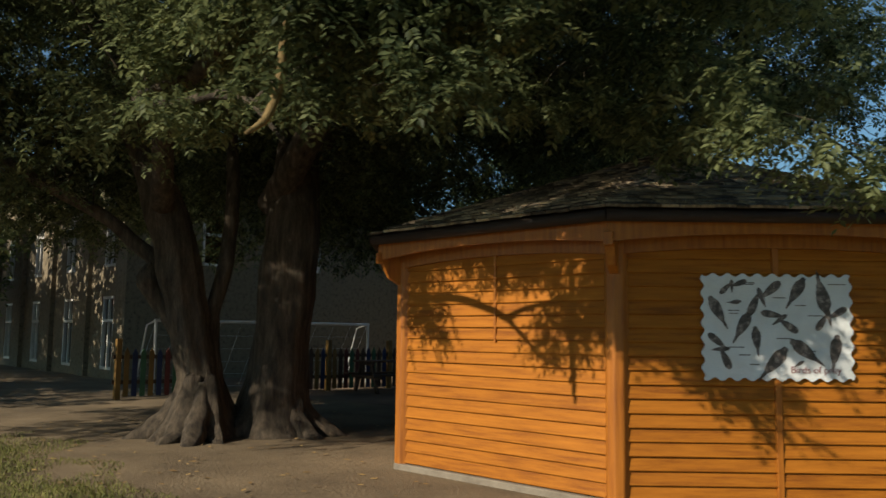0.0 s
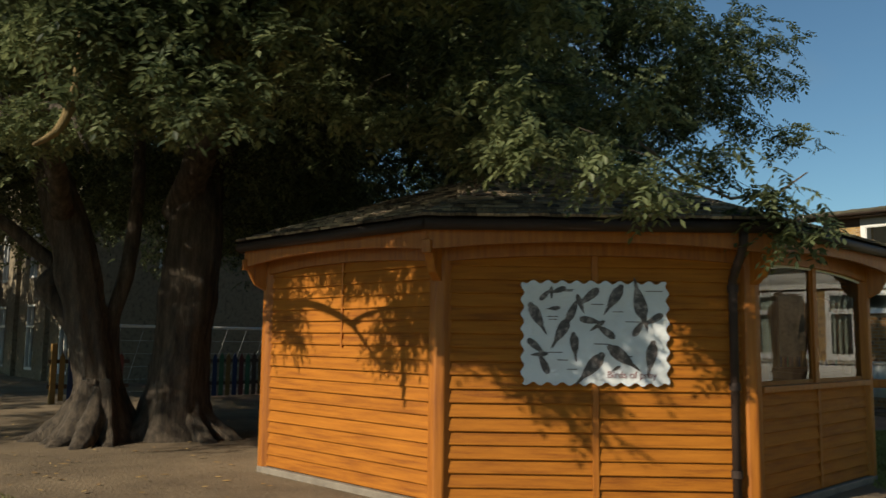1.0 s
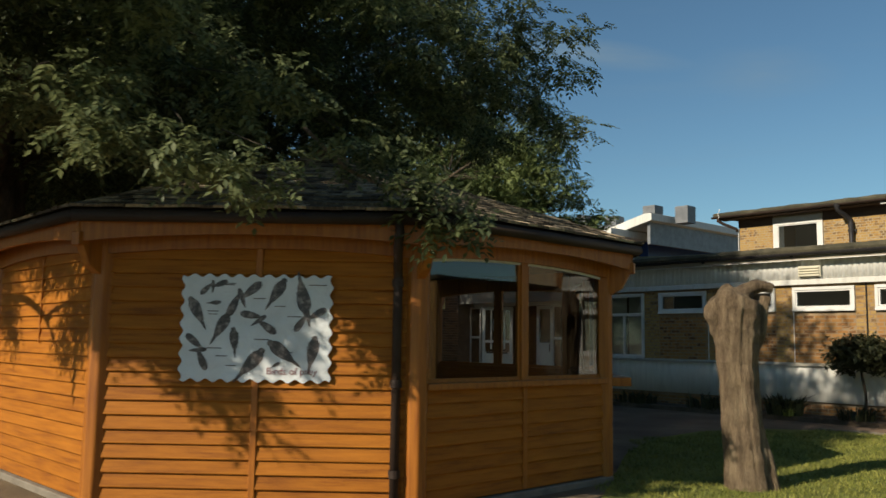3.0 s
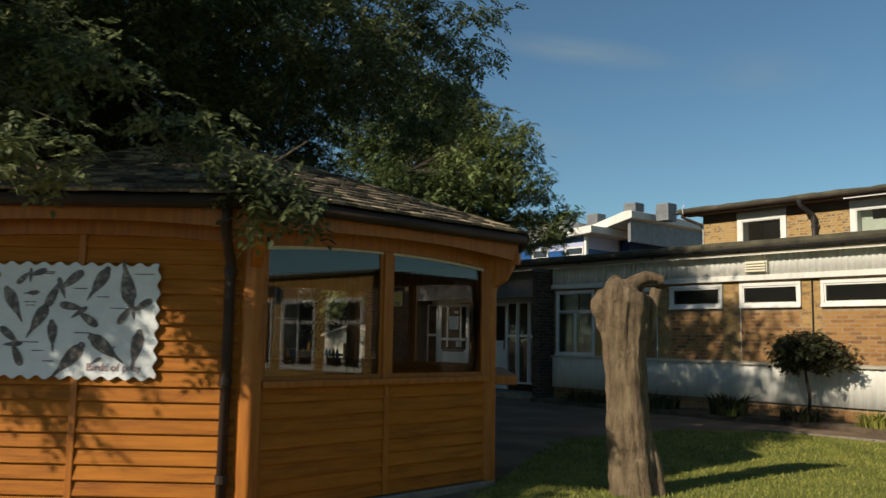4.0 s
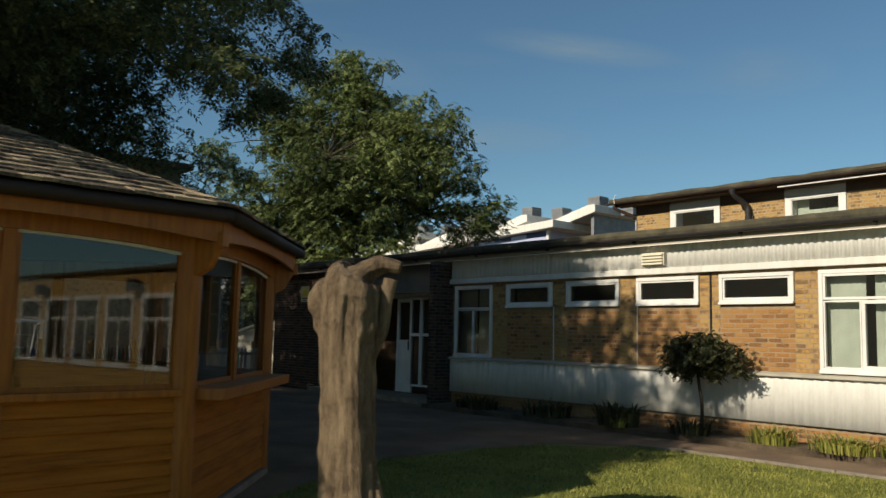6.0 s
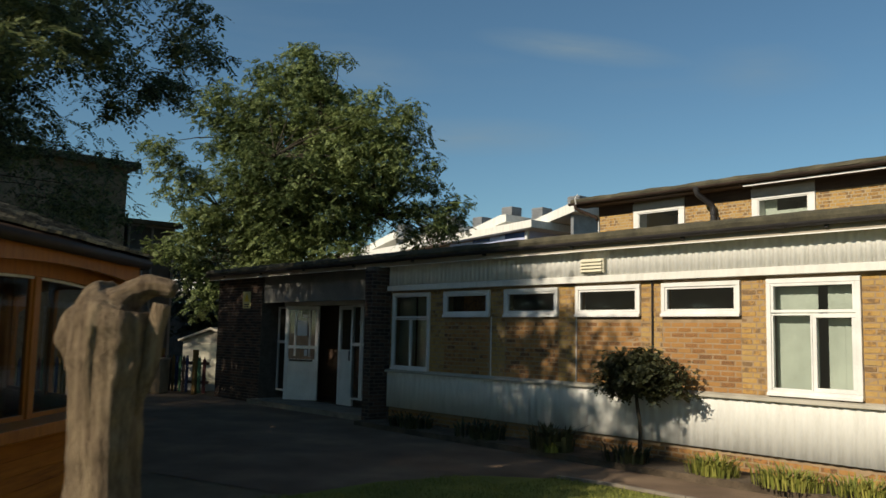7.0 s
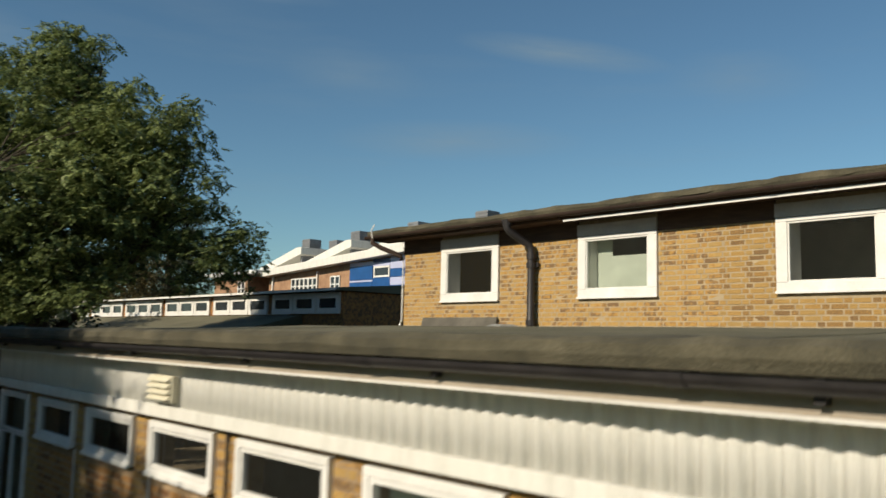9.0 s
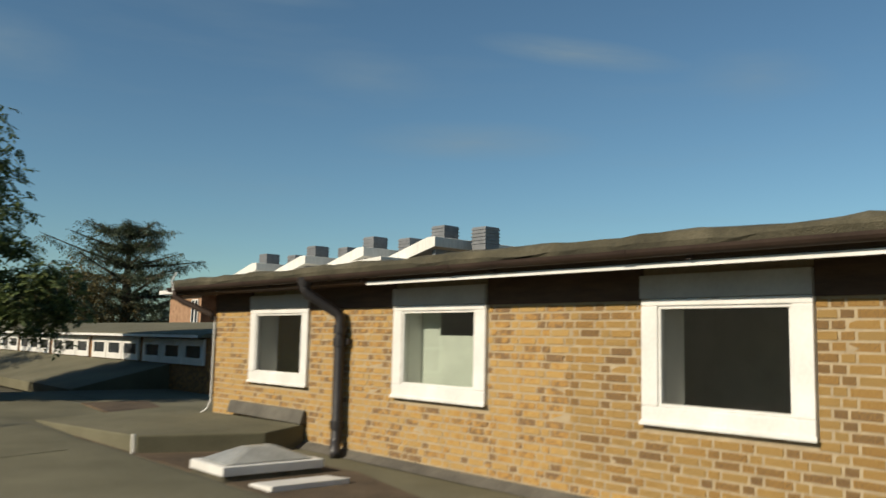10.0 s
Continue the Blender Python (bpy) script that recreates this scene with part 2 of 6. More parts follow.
M_SHED = varied("pale_shed", (0.473, 0.43, 0.344), (0.602, 0.55, 0.447), 3, 30, 0.8, 0.1, (1, 1, 8))
M_DRY = varied("fallen_leaf", (0.16, 0.09, 0.03), (0.42, 0.28, 0.10), 5, 30, 0.9, 0, per=0.5)
M_GLASS3 = material("far_glass", (0.03, 0.035, 0.04), 0.1)
M_BINP = varied("bin_brown", (0.20, 0.14, 0.08), (0.30, 0.21, 0.12), 4, 40, 0.7, 0.2)
M_DRYGRASS = varied("dry_grass_blades", (0.069, 0.082, 0.017), (0.206, 0.202, 0.052), 2, 30, 0.8, 0, per=0.4)
M_STALK = varied("twig_bark", (0.022, 0.017, 0.011), (0.066, 0.052, 0.033), 6, 30, 0.9, 0.3)


def leaf_material(name, dark, light, warm, through=0.28):
    m = varied(name, dark, light, 0.35, 9.0, 0.5, 0, per=0.45, third=warm, spec=0.35)
    b = m.node_tree.nodes["Principled BSDF"]
    out = m.node_tree.nodes["Material Output"]
    tr = node(m, "ShaderNodeBsdfTranslucent")
    mx = node(m, "ShaderNodeMixShader", Fac=through)
    src = b.inputs["Base Color"].links[0].from_socket
    link(m, src, tr.inputs["Color"])
    link(m, b.outputs[0], mx.inputs[1])
    link(m, tr.outputs[0], mx.inputs[2])
    link(m, mx.outputs[0], out.inputs["Surface"])
    return m


M_LEAF = leaf_material("big_tree_leaf", (0.036, 0.052, 0.023), (0.21, 0.24, 0.105), (0.096, 0.122, 0.054), 0.5)
M_LEAF2 = leaf_material("ash_leaf", (0.044, 0.068, 0.026), (0.25, 0.295, 0.105), (0.122, 0.160, 0.054), 0.38)
M_LEAF3 = leaf_material("conifer_needles", (0.03, 0.042, 0.024), (0.10, 0.125, 0.07), (0.06, 0.078, 0.044))
M_LEAF5 = leaf_material("olive_leaf", (0.06, 0.05, 0.022), (0.20, 0.165, 0.07), (0.115, 0.098, 0.04), 0.35)
M_LEAF4 = leaf_material("shrub_leaf", (0.022, 0.027, 0.012), (0.082, 0.084, 0.034), (0.043, 0.048, 0.02))


# ---- mesh tools ----
class Shape:
    """Gathers corners and faces for one mesh."""

    def __init__(self):
        self.v, self.f = [], []

    def box(self, x0, x1, y0, y1, z0, z1, m=None):
        return self.hexa([(x0, y0, z0), (x1, y0, z0), (x1, y1, z0), (x0, y1, z0), (x0, y0, z1), (x1, y0, z1), (x1, y1, z1), (x0, y1, z1)], m)

    def hexa(self, pts, m=None):
        n = len(self.v)
        self.v += [tuple(m @ Vector(p)) if m else tuple(p) for p in pts]
        self.f += [tuple(n + i for i in q) for q in ((3, 2, 1, 0), (4, 5, 6, 7), (0, 1, 5, 4), (1, 2, 6, 5), (2, 3, 7, 6), (3, 0, 4, 7))]
        return self

    def poly(self, pts):
        n = len(self.v)
        self.v += [tuple(p) for p in pts]
        self.f.append(tuple(range(n, n + len(pts))))
        return self

    def prism(self, ring, up):
        """A flat ring of points pushed along up, closed."""
        n, k = len(self.v), len(ring)
        self.v += [tuple(p) for p in ring] + [tuple(Vector(p) + Vector(up)) for p in ring]
        self.f.append(tuple(range(n + k - 1, n - 1, -1)))
        self.f.append(tuple(range(n + k, n + 2 * k)))
        for i in range(k):
            j = (i + 1) % k
            self.f.append((n + i, n + j, n + k + j, n + k + i))
        return self

    def tube(self, pts, radii, sides=8, rough=0.0, seed=0, cap=True):
        """A tapering round limb along pts."""
        rng = random.Random(seed)
        rings, last = [], None
        for i, p in enumerate(pts):
            p = Vector(p)
            d = (Vector(pts[min(i + 1, len(pts) - 1)]) - Vector(pts[max(i - 1, 0)])).normalized()
            a = d.orthogonal().normalized() if last is None else (last - d * last.dot(d)).normalized()
            last = a
            b = d.cross(a)
            rings.append(len(self.v))
            for k in range(sides):
                w = 2 * math.pi * k / sides
                r = radii[i] * (1 + rough * (rng.random() - 0.5) * 2)
                self.v.append(tuple(p + (a * math.cos(w) + b * math.sin(w)) * r))
        for i in range(len(rings) - 1):
            for k in range(sides):
                j = (k + 1) % sides
                self.f.append((rings[i] + k, rings[i] + j, rings[i + 1] + j, rings[i + 1] + k))
        if cap:
            self.f.append(tuple(rings[0] + k for k in range(sides - 1, -1, -1)))
            self.f.append(tuple(rings[-1] + k for k in range(sides)))
        return self

    def mesh(self, name, mat, smooth=False):
        me = bpy.data.meshes.new(name)
        me.from_pydata(self.v, [], self.f)
        me.materials.append(mat)
        if smooth:
            me.polygons.foreach_set("use_smooth", [True] * len(me.polygons))
        me.update()
        return me


def part(name, shape, mat, parent=None, label="", smooth=False, m=None, bevel=0.0):
    ob = new(name, shape.mesh(name, mat, smooth) if isinstance(shape, Shape) else shape)
    if parent:
        ob.parent = parent
    if m is not None:
        ob.matrix_basis = m
    if bevel:
        bv = ob.modifiers.new("bevel", "BEVEL")
        bv.width, bv.segments, bv.limit_method = bevel, 2, "ANGLE"
    return tagged(ob, label)


def thing(name, label, category, at=(0, 0, 0), turn=0.0, group="", kind=""):
    ob = new(name)
    ob.matrix_basis = pose(*at, 0, 0, turn)
    ob.empty_display_size = 0.2
    return tagged(ob, label, category, group, kind)


# ---- ground ----
def sheet(name, pts, z, mat, label, category, kind="structure", thick=0.0):
    s = Shape()
    if thick:
        s.prism([(x, y, z - thick) for x, y in pts], (0, 0, thick))
    else:
        s.poly([(x, y, z) for x, y in pts])
    return tagged(part(name, s, mat), label, category, kind=kind)


sheet("ground", [(900 * math.cos(a * math.pi / 24), 900 * math.sin(a * math.pi / 24)) for a in range(48)], 0, M_DIRT, "dry bare earth ground with thin worn grass", "ground")
LAWN = [(-2.55, 16.5), (-1.9, 16.62), (30, 16.72), (30, -30), (9, -30), (3.2, 3.0), (0.8, 6.6), (-0.6, 8.3), (-1.5, 9.7), (-2.5, 11.2), (-3.4, 13.0), (-3.6, 14.6), (-3.3, 15.8)]
sheet("lawn", LAWN, 0.012, M_LAWN, "short mown green lawn in sunlight", "lawn")
sheet("pavement", [(-2.6, 16.62), (-1.9, 16.74), (5.1, 16.80), (5.1, 17.75), (-8.0, 17.75), (-8.8, 18.55), (-16.4, 18.55), (-24, 18.4), (-24, 9), (-10.5, 9.2), (-8.0, 12.0), (-3.2, 13.4), (-3.1, 15.5)], 0.008, M_ASPHALT, "dark worn asphalt path and playground", "pavement")
sheet("garden_bed", [(-8.74, 17.8), (5.1, 17.8), (5.1, 18.59), (-8.74, 18.59)], 0.09, M_SOIL, "narrow bed of bare soil below wall", "garden bed", thick=0.1)
KERB = thing("kerb", "thin pale concrete edging along lawn", "kerb", kind="structure")
kx = [-2.62, -2.3, -1.9, -0.9, 0.1, 1.1, 2.1, 3.1, 4.1, 5.1]
for a, b in zip(kx, kx[1:]):
    ya, yb = (16.56 + 0.16 * min(1, (x + 2.62) / 0.8) + 0.012 * max(0, x) for x in (a, b))
    part("kerb_stone", Shape().hexa([(a, ya, -0.05), (b - 0.01, yb, -0.05), (b - 0.01, yb + 0.055, -0.05), (a, ya + 0.055, -0.05), (a, ya, 0.035), (b - 0.01, yb, 0.035), (b - 0.01, yb + 0.055, 0.035), (a, ya + 0.055, 0.035)]), M_SLAB, KERB)

# ---- gazebo ----
GC = Vector((-4.51, 8.07, 0))
GA, GS = 3.13, 2.593       # apothem and side of the octagon
GAZEBO = thing("gazebo", "octagonal orange-stained timber gazebo with shingle roof", "gazebo")


def side(k):
    """The pose of a gazebo side: x along the wall to the right seen from outside, y outwards is negative."""
    a = -41.5 + 45 * k
    r = radians(a)
    return Matrix.Translation(GC + Vector((math.cos(r), math.sin(r), 0)) * GA) @ pose(0, 0, 0, 0, 0, a + 90)


def arch(half, zend, zmid, ztop, y0, y1, n=12):
    """A beam with an arched lower edge, across -half..half."""
    ring = [(-half + 2 * half * i / n, y0, zmid - (zmid - zend) * abs(2 * i / n - 1) ** 2.2) for i in range(n + 1)]
    ring += [(half, y0, ztop), (-half, y0, ztop)]
    return Shape().prism(ring, (0, y1 - y0, 0))


EXPO = 0.1135
brng = random.Random(11)
for k in range(8):
    m = side(k if k < 4 else k - 8)
    solid = k in (0, 7, 6, 5)
    h = GS / 2 - 0.09
    n = 18 if solid else 8
    for i in range(n):
        z = 0.07 + EXPO * i
        top = min(z + EXPO + 0.006, 2.13 if solid else 0.985)
        halves = ((-h, -0.028), (0.028, h)) if k in (0, 1) else ((-h, h),)
        for a, b in halves:
            o, t = brng.uniform(-0.002, 0.002), brng.uniform(-0.0015, 0.0015)
            # the lower lip of each board stands proud of the one below
            s = Shape().prism([(a, -0.024 + o, z + t), (a, -0.026 + o, z + 0.006 + t), (a, -0.006 + o, top - 0.012), (a, 0.0, top), (a, 0.014, top), (a, 0.014, z + t)], (b - a, 0, 0))
            part("board", s, M_CLAD, GAZEBO, m=m)
    part("lining", Shape().box(-h, h, 0.02, 0.035, 0.07, 2.1 if solid else 0.97), M_CLAD, GAZEBO, m=m)
    if k in (0, 1):
        part("batten", Shape().box(-0.026, 0.026, -0.032, 0.018, 0.07, 2.1 if solid else 0.985), M_POST, GAZEBO, m=m, bevel=0.004)
    if k == 7:
        part("batten", Shape().box(-0.012, 0.012, -0.03, 0.016, 1.3, 2.1), M_POST, GAZEBO, m=m)
    if not solid:
        part("sill", Shape().box(-h - 0.02, h + 0.02, -0.07 if k != 2 else -0.27, 0.06, 0.975 if k != 2 else 0.94, 1.03), M_POST, GAZEBO, m=m, bevel=0.008)
        part("mullion", Shape().box(-0.045, 0.045, -0.02, 0.05, 1.03, 2.1), M_POST, GAZEBO, m=m, bevel=0.004)
        for a, b in ((-h, -0.045), (0.045, h)):
            fr = part("window_frame", Shape().box(a, b, 0.0, 0.03, 1.03, 1.065).box(a, a + 0.03, 0.0, 0.03, 1.065, 2.12).box(b - 0.03, b, 0.0, 0.03, 1.065, 2.12), M_POST, GAZEBO, m=m)
            if k in (1, 2):
                gl = Shape().poly([(a + 0.028, 0.012, 1.06), (b - 0.028, 0.012, 1.06), (b - 0.028, 0.012, 2.1), (a + 0.028, 0.012, 2.1)])
                g = part("pane", gl, M_GLASS, fr, "clear glossy window pane")
                g.visible_shadow = False
    part("beam", arch(GS / 2 + 0.02, 2.03, 2.095, 2.31, -0.05, 0.03), M_POST, GAZEBO, m=m)
    part("fascia", arch(GS / 2 + 0.115, 2.11, 2.185, 2.31, -0.25, -0.21), M_POST, GAZEBO, m=m)
    if k in (1, 2):
        n, hb = 12, GS / 2 - 0.09
        low = [(-hb + 2 * hb * i / n, -0.004, 2.075 - 0.06 * abs(2 * i / n - 1) ** 2.2) for i in range(n + 1)]
        part("glazing_bead", Shape().prism(low + [(x, y, z + 0.05) for x, y, z in reversed(low)], (0, 0.012, 0)), M_PANEL, GAZEBO, "pale bead along the arched head of the glazing", m=m)
    # corner post
    r = radians(-41.5 + 45 * k + 22.5)
    c = GC + Vector((math.cos(r), math.sin(r), 0)) * (GA / math.cos(math.pi / 8) - 0.035)
    ring = [(0.1 * math.cos(math.pi / 8 + i * math.pi / 4) + c.x, 0.1 * math.sin(math.pi / 8 + i * math.pi / 4) + c.y, 0.05) for i in range(8)]
    part("post", Shape().prism(ring, (0, 0, 2.22)), M_POST, GAZEBO, bevel=0.012)
    mc = Matrix.Translation(c) @ pose(0, 0, 0, 0, 0, -41.5 + 45 * k + 22.5)
    part("bracket", Shape().prism([(0.08, -0.04, 1.86), (0.2, -0.04, 1.93), (0.28, -0.04, 2.08), (0.33, -0.04, 2.08), (0.33, -0.04, 2.19), (0.08, -0.04, 2.2)], (0, 0.08, 0)), M_POST, GAZEBO, m=mc, bevel=0.008)

ring = [(GC.x + 3.46 * math.cos(radians(-64 + 45 * i)), GC.y + 3.46 * math.sin(radians(-64 + 45 * i)), -0.05) for i in range(8)]
part("base_slab", Shape().prism(ring, (0, 0, 0.11)), M_SLAB, GAZEBO, bevel=0.01)
RO, ZE, ZA = 3.73, 2.37, 3.58
for k in range(8):
    a0, a1 = (radians(-64 + 45 * (k + i)) for i in (0, 1))
    p0, p1 = (Vector((GC.x + 3.72 * math.cos(a), GC.y + 3.72 * math.sin(a), 2.315)) for a in (a0, a1))
    part("gutter", Shape().tube([p0, p1], [0.05, 0.05], 10), M_PIPE, GAZEBO, smooth=True)
m0 = side(0)
P = [m0 @ Vector(p) for p in ((1.15, -0.31, 2.29), (1.15, -0.30, 2.20), (1.14, -0.27, 2.10), (1.13, -0.12, 1.96), (1.13, -0.075, 1.90), (1.13, -0.07, 1.82), (1.13, -0.07, 0.06))]
pipe = part("downpipe", Shape().tube(P, [0.037] * 7, 12), M_PIPE, GAZEBO, smooth=True)
for z in (1.80, 1.0, 0.3):
    part("pipe_clip", Shape().tube([m0 @ Vector((1.13, -0.07, z)), m0 @ Vector((1.13, -0.07, z + 0.06))], [0.047, 0.047], 12), M_PIPE, pipe)
s = Shape()
eave = [(GC.x + RO * math.cos(radians(-64 + 45 * i)), GC.y + RO * math.sin(radians(-64 + 45 * i)), ZE) for i in range(8)]
for i in range(8):
    s.poly([(GC.x, GC.y, ZA - 0.03), (eave[i][0], eave[i][1], ZE - 0.012), (eave[(i + 1) % 8][0], eave[(i + 1) % 8][1], ZE - 0.012)])
    s.poly([(GC.x, GC.y, ZE - 0.03), (eave[(i + 1) % 8][0], eave[(i + 1) % 8][1], ZE - 0.03), (eave[i][0], eave[i][1], ZE - 0.03)])
part("roof_deck", s, M_DARKWOOD, GAZEBO)
# bench inside
BENCH = thing("bench", "plain stained timber bench inside gazebo", "bench")
BENCH.matrix_basis = side(-2) @ pose(0, 0.35, 0.06)
part("seat", Shape().box(-1.0, 1.0, -0.16, 0.2, 0.42, 0.46), M_POST, BENCH, bevel=0.006)
for x in (-0.85, 0.85):
    part("leg", Shape().box(x - 0.04, x + 0.04, -0.12, 0.16, 0, 0.42), M_POST, BENCH, bevel=0.004)

# poster on the gazebo wall
POSTER = thing("poster", "white wavy-edged laminated poster of dark shapes", "poster")
POSTER.matrix_basis = side(0) @ pose(-0.005, -0.046, 1.452)
ring = []
for (x0, z0), (x1, z1), n in (((-.6, .42), (.6, .42), 70), ((.6, .42), (.6, -.42), 49), ((.6, -.42), (-.6, -.42), 70), ((-.6, -.42), (-.6, .42), 49)):
    for i in range(n):
        f = i / n
        w = 0.015 * math.sin(f * n / 70 * 2 * math.pi * 10)
        nx, nz = (z1 - z0), -(x1 - x0)
        L = math.hypot(nx, nz)
        x, z = x0 + (x1 - x0) * f + nx / L * w, z0 + (z1 - z0) * f + nz / L * w
        ring.append((x, -0.004, z))
part("backing", Shape().prism(ring, (0, 0.012, 0)), M_POSTER, POSTER, bevel=0.002)


def blot(s, x, z, long, wide, turn, y=-0.0065):
    """A flat pointed oval."""
    c, d = math.cos(radians(turn)), math.sin(radians(turn))
    pts = []
    for i in range(14):
        a = 2 * math.pi * i / 14
        u, v = long / 2 * math.cos(a), wide / 2 * math.sin(a) * (0.75 + 0.35 * math.cos(a))
        pts.append((x + u * c - v * d, y, z + u * d + v * c))
    s.prism(pts, (0, 0.0015, 0))


def perched(x, z, size, turn):
    s = Shape()
    c, d = math.cos(radians(turn)), math.sin(radians(turn))
    blot(s, x, z, size, size * 0.52, turn)
    blot(s, x + c * size * 0.46, z + d * size * 0.46, size * 0.28, size * 0.26, turn + 20, -0.0085)
    blot(s, x - c * size * 0.55, z - d * size * 0.55, size * 0.45, size * 0.14, turn, -0.0085)
    part("printed_shape", s, M_INK, POSTER)


def spread(x, z, size, turn):
    s = Shape()
    c, d = math.cos(radians(turn)), math.sin(radians(turn))
    blot(s, x, z, size * 0.5, size * 0.16, turn + 70)
    blot(s, x + c * size * 0.28, z + d * size * 0.28, size * 0.62, size * 0.26, turn, -0.0085)
    blot(s, x - c * size * 0.25, z - d * size * 0.25, size * 0.6, size * 0.25, turn + 205, -0.0085)
    part("printed_shape", s, M_INK, POSTER)


for x, z, size, turn in ((-.36, .33, .22, 20), (-.12, .24, .34, 40), (.02, .06, .30, -35), (.42, .08, .28, 30), (-.46, -.18, .30, -65)):
    spread(x, z, size, turn)
for x, z, size, turn in ((.16, .29, .22, 58), (.37, .26, .27, -78), (-.48, .13, .22, 118), (-.28, .01, .22, 60), (-.17, -.10, .18, 95), (-.03, -.28, .26, 48), (.22, -.19, .25, 142), (.46, -.19, .23, 80), (-.34, .20, .09, 5), (.17, -.29, .07, 30)):
    perched(x, z, size, turn)
s = Shape()
for x, z, w in ((-.22, .357, .09), (-.35, .132, .09), (-.35, .108, .07), (.02, .237, .1), (.19, .177, .09), (.49, .35, .14), (.31, .095, .12), (-.33, -.163, .12), (-.27, -.225, .09), (-.19, -.30, .08), (.27, -.19, .07), (.05, -.09, .12), (-.22, .345, .07)):
    part("caption_bar", Shape().box(x - w / 2, x + w / 2, -0.0068, -0.0055, z - 0.004, z + 0.004), M_INK, POSTER)
fc = bpy.data.curves.new("title", "FONT")
fc.body, fc.size, fc.extrude, fc.align_x = "Birds of prey", 0.078, 0.001, "CENTER"
fo = bpy.data.objects.new("title", fc)
scene.collection.objects.link(fo)
bpy.context.view_layer.update()
me = bpy.data.meshes.new_from_object(fo.evaluated_get(bpy.context.evaluated_depsgraph_get()))
bpy.data.objects.remove(fo)
me.materials.clear()
me.materials.append(M_TITLE)
part("title", me, M_TITLE, POSTER, "red-brown printed title", m=pose(0.30, -0.0075, -0.365, 90))

# ---- main building ----
FY, UY = 18.6, 25.57


def wall_boxes(x0, x1, z0, z1, y0, y1, holes):
    """Boxes that fill a wall round its rectangular holes (x0, x1, z0, z1)."""
    s = Shape()
    xs = sorted({x0, x1, *[h[0] for h in holes], *[h[1] for h in holes]})
    xs = [x for x in xs if x0 <= x <= x1]
    for a, b in zip(xs, xs[1:]):
        cut = sorted((h[2], h[3]) for h in holes if h[0] <= a + 1e-6 and h[1] >= b - 1e-6)
        z = z0
        for c, d in cut:
            if c > z + 1e-6:
                s.box(a, b, y0, y1, z, c)
            z = d
        if z1 > z + 1e-6:
            s.box(a, b, y0, y1, z, z1)
    return s


def ring_box(s, x0, x1, y0, y1, z0, z1, t):
    """A rectangular frame of bar width t."""
    return s.box(x0, x1, y0, y1, z0, z0 + t).box(x0, x1, y0, y1, z1 - t, z1).box(x0, x0 + t, y0, y1, z0 + t, z1 - t).box(x1 - t, x1, y0, y1, z0 + t, z1 - t)


def slats(s, x0, x1, z0, z1, y, pitch, wide, turn, rng):
    """Vertical blind slats."""
    n = max(1, int((x1 - x0) / pitch))
    for i in range(n):
        x = x0 + (i + 0.5) * (x1 - x0) / n
        a = radians(turn + rng.uniform(-6, 6))
        dx, dy = wide / 2 * math.cos(a), wide / 2 * math.sin(a)
        s.hexa([(x - dx, y - dy, z0), (x + dx, y + dy, z0), (x + dx, y + dy + 0.003, z0), (x - dx, y - dy + 0.003, z0), (x - dx, y - dy, z1), (x + dx, y + dy, z1), (x + dx, y + dy + 0.003, z1), (x - dx, y - dy + 0.003, z1)])


def window_unit(x0, x1, z0, z1, y, panes, name="window", label="white-framed window with dark glass", fw=0.06, blind=None, turn=0.0, y_out=0.0):
    """A framed window in a wall that faces -y. panes: rectangles in fractions of the inner frame, with a casement or not."""
    w = thing(name, label, "window", (x0, y, z0), turn, kind="structure")
    W, H = x1 - x0, z1 - z0
    fr = part("window_frame", ring_box(Shape(), 0.002, W - 0.002, -0.035, 0.05, 0.002, H - 0.002, fw), M_WHITE, w, bevel=0.006)
    part("window_sill", Shape().box(0.0, W, -0.055, -0.036, -0.012, 0.03), M_WHITE, w, bevel=0.005)
    iw, ih = W - 2 * fw, H - 2 * fw
    for a, b, c, d, t in panes:
        px0, px1, pz0, pz1 = fw + a * iw, fw + b * iw, fw + c * ih, fw + d * ih
        cs = part("casement", ring_box(Shape(), px0 + 0.003, px1 - 0.003, -0.028 if t > 0.03 else -0.02, 0.03, pz0 + 0.003, pz1 - 0.003, t), M_WHITE, w, bevel=0.004)
        g = part("pane", Shape().poly([(px0 + t, 0.004, pz0 + t), (px1 - t, 0.004, pz0 + t), (px1 - t, 0.004, pz1 - t), (px0 + t, 0.004, pz1 - t)]), M_GLASS2, cs)
        g.visible_shadow = False
    if blind:
        s = Shape()
        rb = random.Random(int(x0 * 100))
        for a, b, ang in blind:
            slats(s, fw + a * iw, fw + b * iw, 0.03, H - 0.02, 0.14, 0.085 if ang < 30 else 0.11, 0.092, ang, rb)
        part("blind", s, M_CURTAIN, w, "pale green vertical blind")
    return w


SMALL = [(0, 1, 0, 1, 0.03)]
TALL = [(0, 1, 0.72, 1, 0.035), (0, 0.5, 0, 0.715, 0.022), (0.5, 1, 0, 0.715, 0.05)]
TALL1 = [(0, 1, 0.68, 1, 0.03), (0, 0.5, 0, 0.675, 0.022), (0.5, 1, 0, 0.675, 0.022)]
HOLES = [(-8.66, -7.54, 1.06, 2.52)]
window_unit(-8.66, -7.54, 1.06, 2.52, FY, TALL1, "window", "tall white-framed window with pale green blinds", fw=0.045, blind=[(0, 0.47, 10), (0.53, 1, 10)])
